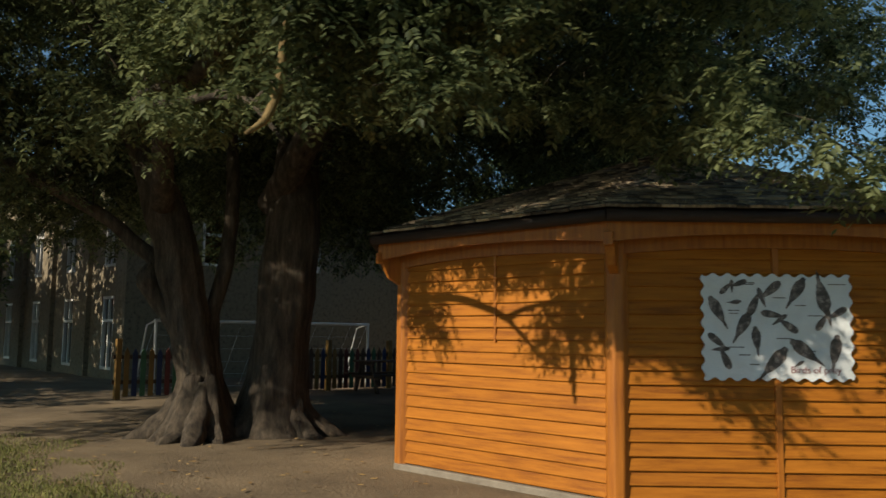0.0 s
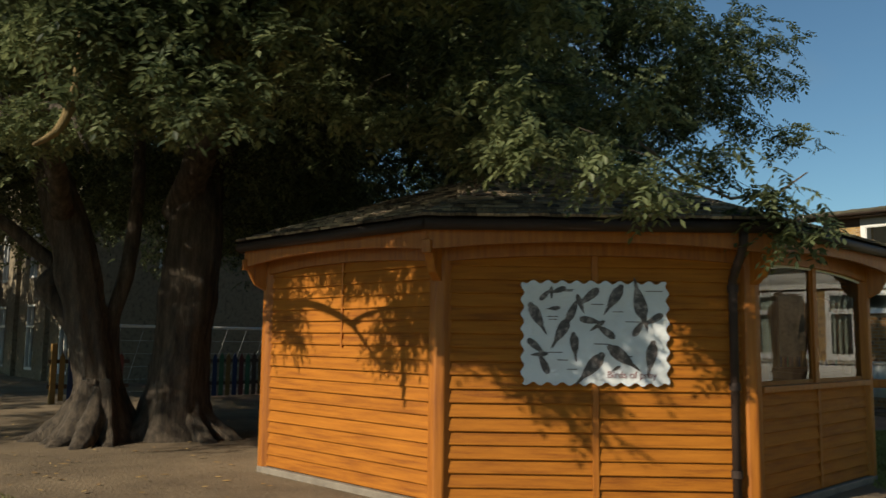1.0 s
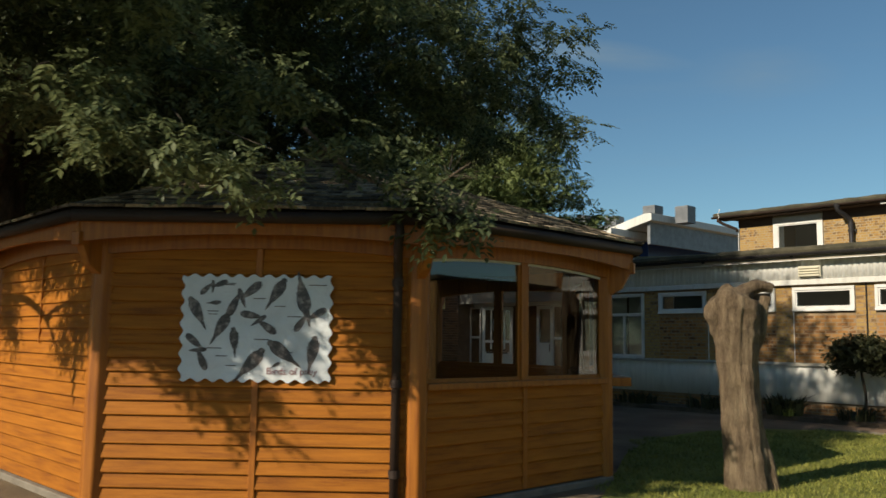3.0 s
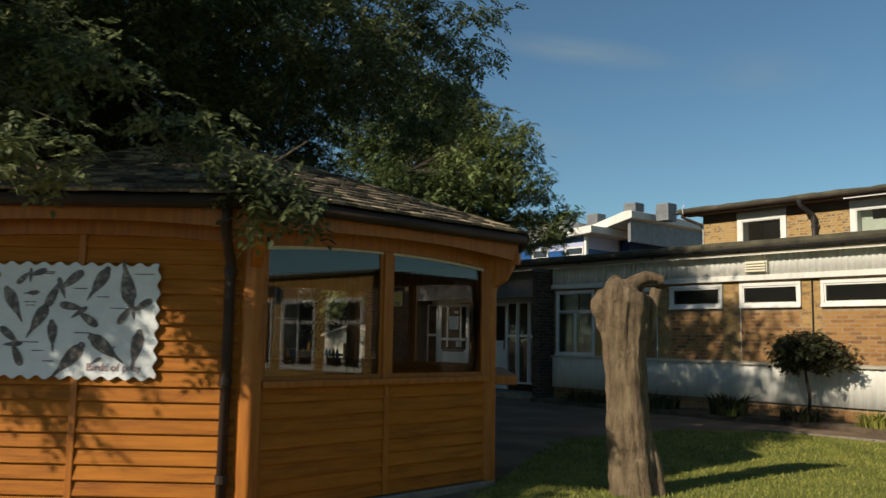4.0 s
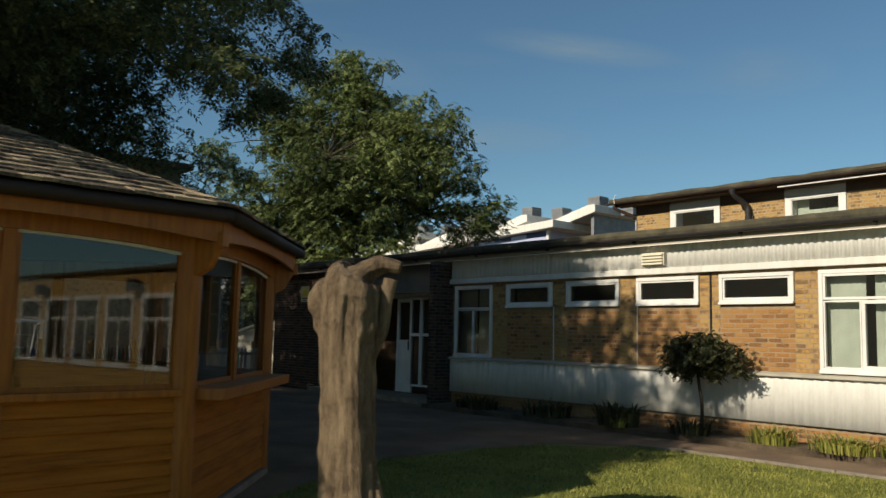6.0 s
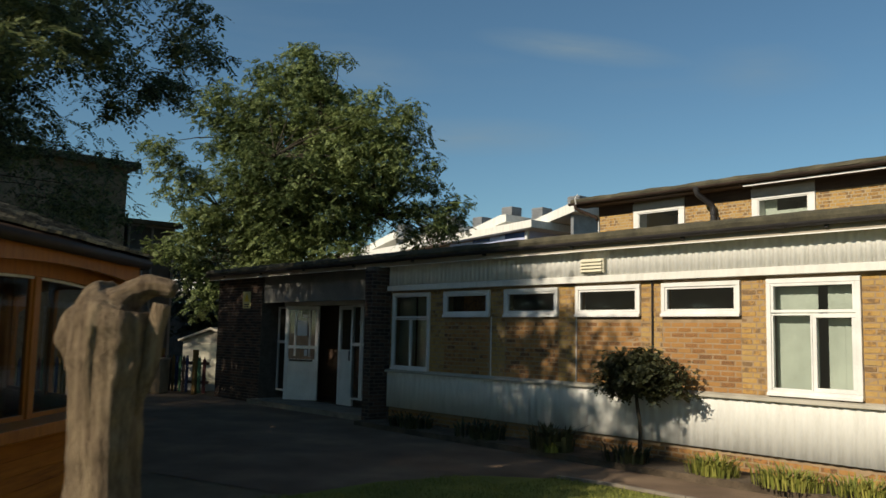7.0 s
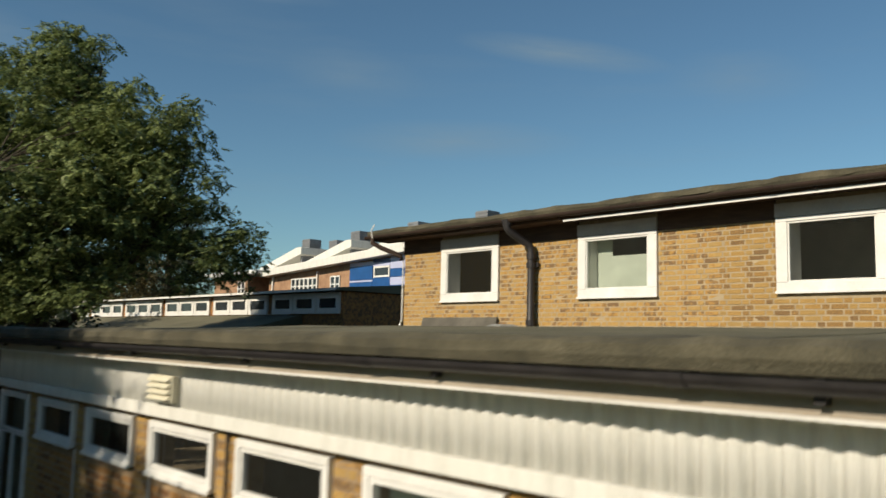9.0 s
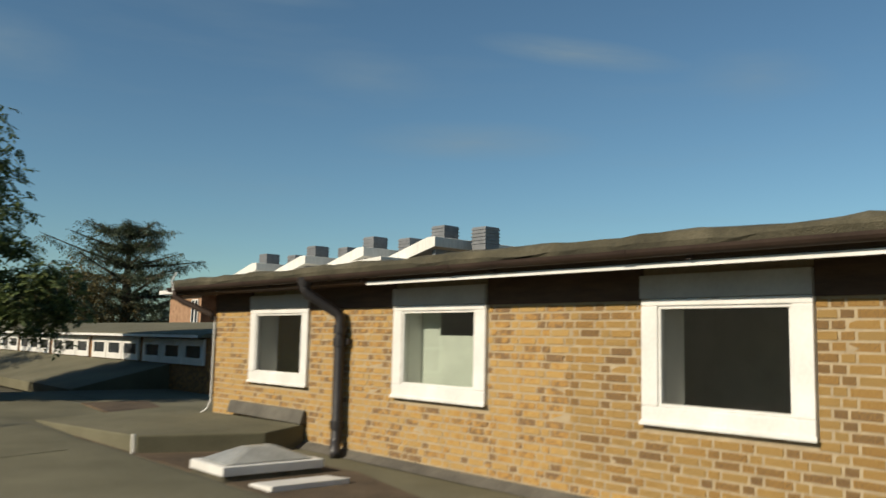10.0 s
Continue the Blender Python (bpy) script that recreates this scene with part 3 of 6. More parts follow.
for i in range(4):
    x = -7.14 + 1.555 * i
    HOLES.append((x, x + 1.2, 2.06, 2.52))
    window_unit(x, x + 1.2, 2.06, 2.52, FY, SMALL, "window", "narrow white-framed high window with dark glass")
for i in range(4):
    x = -0.92 + 1.51 * i
    HOLES.append((x, x + 1.16, 1.08, 2.52))
    bl = [(0, 0.5, 8), (0.62, 1, 8)] if i != 1 else [(0.0, 0.62, 78), (0.66, 1, 40)]
    window_unit(x, x + 1.16, 1.08, 2.52, FY, TALL, "window", "tall white-framed window with pale green vertical blinds", blind=bl)
WALL = tagged(part("wall_south", wall_boxes(-8.75, 5.2, 0, 3.18, FY + 0.012, FY + 0.22, HOLES), M_MORTARB), "brown brick wall of low flat-roofed school wing", "wall", kind="structure")
UHOLES = [(-8.05 + 3.14 * i, -8.05 + 3.14 * i + (1.45, 1.41, 1.35, 1.4, 1.4, 1.4)[i], 3.94, 4.88) for i in range(6)]
UWALL = tagged(part("wall_upper", wall_boxes(-9.12, 12, 3.0, 5.2, UY + 0.012, UY + 0.22, UHOLES), M_MORTAR), "yellow stock brick upper storey wall", "wall", kind="structure")
tagged(part("wall_upper_side", Shape().box(-9.12, -8.9, UY + 0.22, 33, 3.2, 5.2), M_BRICK), "yellow stock brick end wall of upper storey", "wall", kind="structure")
for i in range(6):
    x = -8.05 + 3.14 * i
    W = UHOLES[i][1] - x
    w = thing("window", "square white-framed upper window with dark glass", "window", (x, UY, 3.94), kind="structure")
    part("window_frame", Shape().box(0.002, W - 0.002, -0.035, 0.05, 0.002, 0.13).box(0.002, W - 0.002, -0.035, 0.05, 0.885, 0.938).box(0.002, 0.15, -0.035, 0.05, 0.13, 0.885).box(W - 0.15, W - 0.002, -0.035, 0.05, 0.13, 0.885), M_WHITE, w, bevel=0.008)
    part("window_sill", Shape().box(-0.01, W + 0.01, -0.05, -0.036, -0.012, 0.02), M_WHITE, w, bevel=0.004)
    part("casement", ring_box(Shape(), 0.151, W - 0.151, -0.02, 0.04, 0.131, 0.884, 0.022), M_WHITE, w, bevel=0.004)
    g = part("pane", Shape().poly([(0.172, 0.004, 0.152), (W - 0.172, 0.004, 0.152), (W - 0.172, 0.004, 0.863), (0.172, 0.004, 0.863)]), M_GLASS2, w)
    g.visible_shadow = False
    for a, b in ((0.02, 0.168), (W - 0.168, W - 0.02)):
        part("reveal", Shape().box(a, b, 0.052, 0.30, 0.102, 0.92), M_WHITE, w, "pale painted window reveal")
    part("reveal", Shape().box(0.142, W - 0.142, 0.052, 0.5, 0.02, 0.10), M_WHITE, w, "pale painted inner sill")
    tagged(part("trim", Shape().box(x, x + W, UY - 0.045, UY + 0.01, 4.884, 5.06), M_HEAD), "grey panel above upper window", "panel", kind="structure")
    if i < 5:
        tagged(part("trim", Shape().box(x + W + 0.002, x + 3.138, UY - 0.012, UY + 0.01, 4.87, 5.2), M_DARKWOOD), "dark brown board under the eaves", "board", kind="structure")
tagged(part("trim", Shape().box(-9.14, -8.052, UY - 0.012, UY + 0.01, 4.87, 5.2), M_DARKWOOD), "dark brown board under the eaves", "board", kind="structure")
part("blind", Shape().box(-4.45, -3.55, UY + 0.2, UY + 0.206, 3.98, 4.58).box(-4.9, -4.455, UY + 0.24, UY + 0.246, 3.98, 4.86), M_CURTAIN, UWALL, "pale roller blind behind upper window")
# rooms behind the windows
tagged(part("wall_room", Shape().box(-8.7, 5.2, 21.5, 21.6, 0, 3.2), M_ROOM), "dim room behind windows", "wall", kind="structure")
tagged(part("floor_room", Shape().box(-8.7, 5.2, FY + 0.23, 21.49, -0.02, 0.02), M_ROOM), "dim floor behind windows", "floor", kind="structure")
tagged(part("wall_upper_room", Shape().box(-8.89, 12, 28.6, 28.7, 3.31, 5.2), M_ROOM), "dim upper room behind windows", "wall", kind="structure")
tagged(part("wall_partition", Shape().box(-5.4, -5.3, UY + 0.23, 28.5, 3.31, 5.2), M_ROOM), "dim partition in upper room", "wall", kind="structure")
tagged(part("floor_upper", Shape().box(-8.89, 12, UY + 0.23, 28.6, 3.2, 3.3), M_ROOM), "dim upper room floor", "floor", kind="structure")
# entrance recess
# pier and end wall wear the brick tones darkened for shade
tagged(part("wall_pier", Shape().box(-9.0, -8.77, 18.157, 19.72, 0, 3.03), M_MORTARD), "brown brick pier beside entrance, darkened for shade", "wall", kind="structure")
tagged(part("wall_end", Shape().box(-16.3, -13.95, FY + 0.012, 19.72, 0, 3.18), M_MORTARD), "brown brick wall beside entrance, darkened for shade", "wall", kind="structure")
tagged(part("wall_entrance", Shape().box(-15.6, -9.002, 19.24, 19.36, 2.36, 3.18), M_PANEL), "pale panel above entrance doors", "wall", kind="structure")
# dark backing that stands for the shade inside the doorway
tagged(part("lobby_dark_sheet", Shape().box(-15.6, -8.8, 20.5, 20.6, 0, 3.1), M_DARKWOOD), "dark sheet for the unlit entrance lobby", "wall", kind="structure")
tagged(part("panel", Shape().box(-13.94, -9.002, FY + 0.05, FY + 0.1, 2.42, 3.17), M_GREYP), "wide pale panel over entrance", "panel", kind="structure")
tagged(part("floor_entrance", Shape().box(-13.94, -9.03, FY - 0.3, 19.26, 0, 0.12), M_SLAB), "low concrete entrance step", "step", kind="structure")


def glazed_leaf(name, x0, x1, z0, z1, y, label, low, cross, turn=0.0, bars=()):
    d = thing(name, label, "door", (x0, y, z0), turn, kind="structure")
    W, H = x1 - x0, z1 - z0
    t = 0.09 if W > 0.5 else 0.045
    s = ring_box(Shape(), 0, W, -0.025, 0.025, 0, H, t)
    if low:
        s.box(t, W - t, -0.018, 0.018, t, low)
    for z in cross:
        s.box(t, W - t, -0.025, 0.025, z, z + 0.07)
    for x in bars:
        s.box(x - 0.02, x + 0.02, -0.02, 0.02, low + 0.07, H - t)
    part("door_leaf", s, M_WHITE, d, bevel=0.004)
    g = part("pane", Shape().poly([(t, 0, max(low, t)), (W - t, 0, max(low, t)), (W - t, 0, H - t), (t, 0, H - t)]), M_GLASS2, d)
    g.visible_shadow = False
    return d


DY = 19.2
DOOR = glazed_leaf("door_1", -13.2, -12.32, 0.14, 2.34, 18.86, "white part-glazed entrance door standing open", 0.95, (1.2,), 32.0, bars=(0.26, 0.64))
part("notice", Shape().box(0.32, 0.58, -0.034, -0.027, 1.5, 1.86), M_PAPER, DOOR, "white paper notice on door glass")
part("notice", Shape().box(0.46, 0.58, -0.034, -0.027, 1.93, 2.0), M_PAPER, DOOR, "small white sticker on door glass")
part("notice", Shape().box(0.52, 0.6, -0.034, -0.027, 1.03, 1.18), M_PAPER, DOOR, "small white sticker on door glass")
part("letter_plate", Shape().box(0.14, 0.74, -0.034, -0.026, 0.9, 0.945), M_BLACK, DOOR)
LEAF2 = glazed_leaf("door_2", -11.42, -10.84, 0.14, 2.34, DY, "narrow white part-glazed door leaf", 1.15, (1.15,))
for n, (x0, x1) in enumerate(((-14.42, -13.98), (-13.96, -13.5), (-10.78, -10.4), (-10.38, -10.0), (-9.98, -9.52), (-9.5, -9.04))):
    glazed_leaf(f"window_{n + 1}", x0, x1, 0.3, 2.34, DY - 0.1, "narrow white-framed sidelight beside entrance", 0, (1.15,))
part("door_handle", Shape().tube([(0.5, -0.06, 0.98), (0.5, -0.06, 1.2)], [0.016, 0.016], 8), M_BLACK, LEAF2)
SIGN = thing("sign", "small pale yellow warning plate on brick wall", "sign", (-14.7, FY - 0.012, 2.5))
part("plate", Shape().box(-0.2, 0.2, -0.006, 0.0, -0.21, 0.21), M_SIGN, SIGN)
part("triangle", Shape().prism([(-0.13, -0.009, -0.04), (0.13, -0.009, -0.04), (0, -0.009, 0.17)], (0, 0.003, 0)), M_SIGN2, SIGN)
part("text_bar", Shape().box(-0.13, 0.13, -0.009, -0.0065, -0.13, -0.1).box(-0.1, 0.1, -0.009, -0.0065, -0.18, -0.155), M_BLACK, SIGN)


# corrugated sheets, flat trims and eaves
def corrugated(x0, x1, z0, z1, y, amp, pitch, name, label):
    s = Shape()
    n = int((x1 - x0) / pitch * 8)
    for i in range(n + 1):
        x = x0 + (x1 - x0) * i / n
        yy = y - amp * max(-1, min(1, 1.7 * math.sin(2 * math.pi * (x - x0) / pitch)))
        s.v += [(x, yy, z0), (x, yy, z1), (x, yy + 0.006, z0), (x, yy + 0.006, z1)]
    for i in range(n):
        a, b = 4 * i, 4 * i + 4
        s.f += [(a, b, b + 1, a + 1), (a, a + 2, b + 2, b), (a + 2, a + 3, b + 3, b + 2)]
    return tagged(part(name, s, M_FASCIA, smooth=True), label, "cladding", kind="structure")


corrugated(-8.75, 5.18, 2.66, 3.06, FY - 0.045, 0.010, 0.112, "wall_fascia", "white corrugated sheet fascia under the eaves")
corrugated(-8.75, 5.18, 0.33, 1.0, FY - 0.045, 0.006, 0.146, "wall_plinth", "white painted corrugated panel below windows")
tagged(part("trim", Shape().box(-8.78, 5.18, FY - 0.085, FY + 0.01, 2.565, 2.665), M_PANEL, bevel=0.004), "flat pale board below corrugated fascia", "trim", kind="structure")
tagged(part("trim", Shape().prism([(-8.78, FY - 0.10, 0.995), (-8.78, FY + 0.01, 0.995), (-8.78, FY + 0.01, 1.058), (-8.78, FY - 0.10, 1.03)], (13.96, 0, 0)), M_LEDGE, bevel=0.004), "pale concrete ledge above corrugated panel", "ledge", kind="structure")
tagged(part("trim", Shape().box(-16.4, 5.18, FY - 0.235, FY - 0.215, 3.023, 3.037).box(-16.4, 5.18, FY - 0.2, FY + 0.01, 3.075, 3.085), M_WHITE), "thin white strip and soffit under the gutter", "trim", kind="structure")
tagged(part("trim", Shape().box(-16.4, 5.18, FY - 0.23, FY - 0.2, 3.038, 3.19), M_EAVES), "weathered pale brown eaves board behind the gutter", "trim", kind="structure")


def gutter_run(x0, x1, y, z, mat, label, r=0.055, bay=1.55):
    g = thing("gutter", label, "gutter", kind="structure")
    s = Shape()
    n = 8
    prof = [(y - r * math.cos(math.pi * i / n), z - r * math.sin(math.pi * i / n)) for i in range(n + 1)]
    prof += [(y + (r - 0.006) * math.cos(math.pi * i / n), z - (r - 0.006) * math.sin(math.pi * i / n)) for i in range(n + 1)]
    s.prism([(x0, a, b) for a, b in prof], (x1 - x0, 0, 0))
    part("channel", s, mat, g, smooth=False)
    x = x0 + 0.4
    while x < x1:
        q = [(y - k * math.cos(math.pi * i / n) * sg, z + 0.003 - k * math.sin(math.pi * i / n)) for k, sg in ((r + 0.008, 1), (r, -1)) for i in range(n + 1)]
        part("joint", Shape().prism([(x - 0.05, a, b) for a, b in q], (0.1, 0, 0)), mat, g)
        part("bracket", Shape().box(x + 0.5, x + 0.54, y + 0.02, y + 0.12, z - 0.085, z + 0.0), mat, g)
        x += bay * 1.25
    return g


gutter_run(-16.45, 5.2, FY - 0.30, 3.165, M_BLACK, "black half-round plastic gutter along the eaves")
gutter_run(-9.75, 12.5, UY - 0.46, 5.205, M_PIPE, "brown half-round plastic gutter of upper roof", 0.06)
tagged(part("trim", Shape().box(-4.9, 12.4, UY - 0.40, UY - 0.385, 5.078, 5.113), M_WHITE), "thin white strip under upper gutter", "trim", kind="structure")
tagged(part("trim", Shape().box(-9.6, 12.4, UY - 0.384, UY - 0.013, 5.1135, 5.126), M_DARKWOOD), "dark brown soffit under upper gutter", "trim", kind="structure")
tagged(part("trim", Shape().box(-9.6, 12.4, UY - 0.40, UY - 0.37, 5.128, 5.215), M_DARKWOOD), "brown eaves board of upper roof", "trim", kind="structure")


def felt_edge(x0, x1, y0, y1, z0, z1, seed, name, label, lump=0.018, extra=None):
    """A thick felted roof whose front edge is uneven with age and moss."""
    rg = random.Random(seed)
    s = Shape()
    n = int((x1 - x0) / 0.16)
    prof = [(0.0, 0.0), (-0.012, 0.35), (0.0, 0.8), (0.05, 1.0), (0.35, 1.02), (1.0, 1.0)]
    for i in range(n + 1):
        x = x0 + (x1 - x0) * i / n
        for j, (u, v) in enumerate(prof):
            dz = lump * (noise.noise(Vector((x * 1.3, seed, j * 0.7))) + 0.6 * noise.noise(Vector((x * 5.0, seed, j)))) if 0 < j < 5 else 0
            yy = y0 + (u if u < 1 else (y1 - y0))
            s.v.append((x, yy - (abs(dz) * 0.6 if j < 3 else 0), z0 + (z1 - z0) * v + dz))
    k = len(prof)
    for i in range(n):
        for j in range(k - 1):
            a = i * k + j
            s.f.append((a, a + k, a + k + 1, a + 1))
        s.f.append((i * k + k - 1, (i + 1) * k + k - 1, (i + 1) * k, i * k))
    for e in (0, n):
        s.f.append(tuple(e * k + j for j in range(k)))
    return tagged(part(name, s, M_FELT_EDGE, smooth=False), label, "roof", kind="structure")


felt_edge(-16.5, 5.2, FY - 0.29, FY + 0.6, 3.175, 3.3, 3, "roof_edge", "mossy felted edge of flat roof")


def roof_height(x, y):
    """The felt rises to a low ridge, then falls to a valley at the foot of the brick wall."""
    f = min(1, max(0, (x + 11) / 2.4))
    ridge = 3.315 + 0.135 * f
    if y < 23.0:
        z = 3.302 + (ridge - 3.302) * max(0, (y - 19.15) / 3.85) ** 1.3
    else:
        low = 3.30 - 0.07 * f
        u = min(1, (y - 23.0) / 0.7)
        z = ridge + (low - ridge) * u * u * (3 - 2 * u)
    return z + 0.008 * noise.noise(Vector((x * 0.8, y * 0.8, 2))) * min(1, (y - 19.15) / 0.5)


s = Shape()
gx = [-16.5 + 0.35 * i for i in range(63)]
gy = [19.15 + 0.35 * i for i in range(11)] + [23.0 + 0.12 * i for i in range(7)] + [23.95 + 0.27 * i for i in range(7)]
for x in gx:
    for y in gy:
        s.v.append((x, y, roof_height(x, y)))
for i in range(len(gx) - 1):
    for j in range(len(gy) - 1):
        a = i * len(gy) + j
        s.f.append((a, a + len(gy), a + len(gy) + 1, a + 1))
ROOF_TOP = tagged(part("roof_felt", s, M_FELT, smooth=True), "grey-green felt with low ridge on flat roof", "roof", kind="structure")
tagged(part("roof_low", Shape().box(-16.5, 5.2, FY + 0.55, UY + 0.011, 3.1, 3.2).box(-16.5, -9.13, UY + 0.011, 28, 3.1, 3.302), M_FELT), "grey-green felted flat roof", "roof", kind="structure")
felt_edge(-9.72, 12.5, UY - 0.45, UY + 7.5, 5.215, 5.325, 8, "roof_upper", "mossy felted upper flat roof", 0.034)
# felt laps on the low roof
LAPS = thing("felt_laps", "thin raised laps between felt strips", "roof lap", kind="structure")
for x in (-12.6, -6.2, 0.9, 3.6):
    s = Shape()
    ys = [19.3 + 0.31 * i for i in range(12)]
    for y in ys:
        z = roof_height(x, y)
        s.v += [(x, y, z - 0.004), (x, y, z + 0.007), (x + 0.035, y, z + 0.004), (x + 0.035, y, z - 0.004)]
    for i in range(len(ys) - 1):
        a = 4 * i
        s.f += [(a, a + 4, a + 5, a + 1), (a + 1, a + 5, a + 6, a + 2), (a + 2, a + 6, a + 7, a + 3)]
    part("lap", s, M_FELT, LAPS)
# flashing at the foot of the upper wall
tagged(part("flashing", Shape().prism([(-6.9, UY + 0.0, 3.2), (-6.9, UY - 0.16, 3.235), (-6.9, UY - 0.02, 3.30), (-6.9, UY + 0.0, 3.30)], (18.9, 0, 0)), M_LEAD), "grey flashing along foot of brick wall", "flashing", kind="structure")
up = Shape().prism([(-10.6, 23.62, 3.2), (-6.94, 23.66, 3.2), (-6.45, 24.95, 3.2), (-6.62, UY - 0.01, 3.2), (-10.6, UY - 0.01, 3.2)], (0, 0, 0.34))
for i, z in zip(range(5, 10), (3.30, 3.44, 3.45, 3.50, 3.42)):
    up.v[i] = (up.v[i][0], up.v[i][1], z)
tagged(part("upstand", up, M_FELT, bevel=0.02), "raised grey felted platform against brick wall", "upstand", kind="structure")
tagged(part("flashing", Shape().prism([(-8.5, UY - 0.01, 3.5), (-8.5, UY - 0.09, 3.5), (-8.5, UY - 0.05, 3.66), (-8.5, UY - 0.01, 3.66)], (1.9, 0, 0)), M_LEAD, bevel=0.01), "dark grey flashing over felted platform", "flashing", kind="structure")
tagged(part("strap", Shape().hexa([(-6.98, 23.63, 3.2), (-6.94, 23.63, 3.2), (-6.94, 23.66, 3.2), (-6.98, 23.66, 3.2), (-7.02, 23.64, 3.45), (-6.98, 23.64, 3.45), (-6.98, 23.66, 3.45), (-7.02, 23.66, 3.45)]), M_PANEL), "pale metal strap on felted platform corner", "strap", kind="structure")
tagged(part("upstand", Shape().prism([(-13.0, 25.0, 3.28), (-9.3, 24.6, 3.28), (-9.1, 24.7, 3.28), (-9.1, 25.3, 3.28), (-13.0, UY + 0.6, 3.28)], (0, 0, 0.05)), M_RUST, bevel=0.02), "raised rust-stained felt patch on flat roof", "roof patch", kind="structure")
tagged(part("felt_patch", Shape().prism([(-8.9, 23.62, 3.2), (-7.6, 23.58, 3.2), (-5.9, 23.66, 3.2), (-3.3, 23.6, 3.2), (-3.2, 24.6, 3.2), (-4.6, 24.95, 3.2), (-6.2, 24.8, 3.2), (-7.6, 25.0, 3.2), (-8.7, 24.6, 3.2)], (0, 0, 0.052)), M_RUST, bevel=0.012), "rust-stained felt in roof valley", "roof patch", kind="structure")


def rooflight(at, w, d, turn):
    r = thing("rooflight", "white-framed pyramid rooflight on felted kerb", "rooflight", at, turn)
    part("kerb", Shape().hexa([(-w / 2 - .06, -d / 2 - .06, 0), (w / 2 + .06, -d / 2 - .06, 0), (w / 2 + .06, d / 2 + .06, 0), (-w / 2 - .06, d / 2 + .06, 0), (-w / 2, -d / 2, .076), (w / 2, -d / 2, .076), (w / 2, d / 2, .076), (-w / 2, d / 2, .076)]), M_FELT_EDGE, r, bevel=0.01)
    part("frame", Shape().box(-w / 2 - .03, w / 2 + .03, -d / 2 - .03, d / 2 + .03, .078, .16), M_WHITE, r, bevel=0.006)
    a, b, c = w / 2 - .02, d / 2 - .02, min(w, d) * 0.2
    dome = Shape()
    ring = [(-a, -b, .162), (a, -b, .162), (a, b, .162), (-a, b, .162)]
    top = [(-a * .3, -b * .3, .162 + c), (a * .3, -b * .3, .162 + c), (a * .3, b * .3, .162 + c), (-a * .3, b * .3, .162 + c)]
    dome.hexa(ring + top)
    part("dome", dome, M_DOME, r, "cloudy grey glazing", bevel=0.03)
    return r


rooflight((-5.1, 24.12, 3.22), 0.62, 0.98, 0)
tagged(part("board", Shape().hexa([(-4.5, 23.72, 3.25), (-4.12, 23.72, 3.25), (-4.12, 24.5, 3.25), (-4.5, 24.5, 3.25), (-4.5, 23.72, 3.275), (-4.12, 23.72, 3.30), (-4.12, 24.5, 3.30), (-4.5, 24.5, 3.275)]), M_WHITE, bevel=0.004), "loose white board lying on flat roof", "board")
rooflight((0.6, 24.75, 3.22), 1.1, 0.75, 0)

# downpipes of the upper storey
DP = thing("downpipe", "black plastic downpipe with swan neck on brick wall", "downpipe", kind="structure")
X = -5.8
part("pipe", Shape().tube([(X - 0.2, UY - 0.46, 5.17), (X - 0.2, UY - 0.46, 5.07), (X - 0.18, UY - 0.43, 5.02), (X - 0.03, UY - 0.14, 4.82), (X - 0.005, UY - 0.1, 4.76), (X, UY - 0.1, 4.68), (X, UY - 0.1, 3.42), (X + 0.03, UY - 0.13, 3.34), (X + 0.2, UY - 0.24, 3.27)], [0.062] * 9, 12), M_BLACK, DP, smooth=True)
for z in (4.58, 4.44, 3.52):
    part("collar", Shape().tube([(X, UY - 0.1, z), (X, UY - 0.1, z + 0.09)], [0.078] * 2, 12), M_BLACK, DP)
part("bracket", Shape().box(X - 0.11, X + 0.11, UY - 0.06, UY - 0.01, 4.46, 4.53), M_BLACK, DP)
part("hopper", Shape().tube([(X - 0.2, UY - 0.46, 5.1), (X - 0.2, UY - 0.46, 5.2)], [0.075, 0.09], 12), M_BLACK, DP)
DP2 = thing("downpipe", "thin dark pipe from gutter end to wall corner", "downpipe", kind="structure")
part("pipe", Shape().tube([(-9.55, UY - 0.46, 5.17), (-9.55, UY - 0.46, 5.08), (-9.45, UY - 0.36, 5.0), (-9.18, UY - 0.06, 4.84), (-9.16, UY - 0.05, 4.76)], [0.045] * 5, 10), M_PIPE, DP2, smooth=True)
part("cable", Shape().tube([(-9.14, UY - 0.02, 4.8), (-9.14, UY - 0.02, 3.62), (-9.16, UY - 0.06, 3.5), (-9.25, UY - 0.2, 3.36)], [0.013] * 4, 8), M_WHITE, DP2, "thin white cable down wall corner")
part("swan_clip", Shape().tube([(-9.48, UY - 0.52, 5.16), (-9.5, UY - 0.54, 5.3), (-9.45, UY - 0.5, 5.42)], [0.012] * 3, 6), M_WHITE, DP2)
# louvre vent and cable on the fascia
VENT = thing("wall_vent", "cream louvred vent on corrugated fascia", "vent", (-3.63, FY - 0.11, 2.7))
part("box", Shape().box(-0.22, 0.22, -0.01, 0.045, 0, 0.22), M_CREAM, VENT, bevel=0.006)
for i in range(4):
    part("slat", Shape().prism([(-0.2, -0.012, 0.025 + i * 0.05), (-0.2, -0.045, 0.02 + i * 0.05), (-0.2, -0.045, 0.028 + i * 0.05), (-0.2, -0.012, 0.062 + i * 0.05)], (0.4, 0, 0)), M_CREAM, VENT)
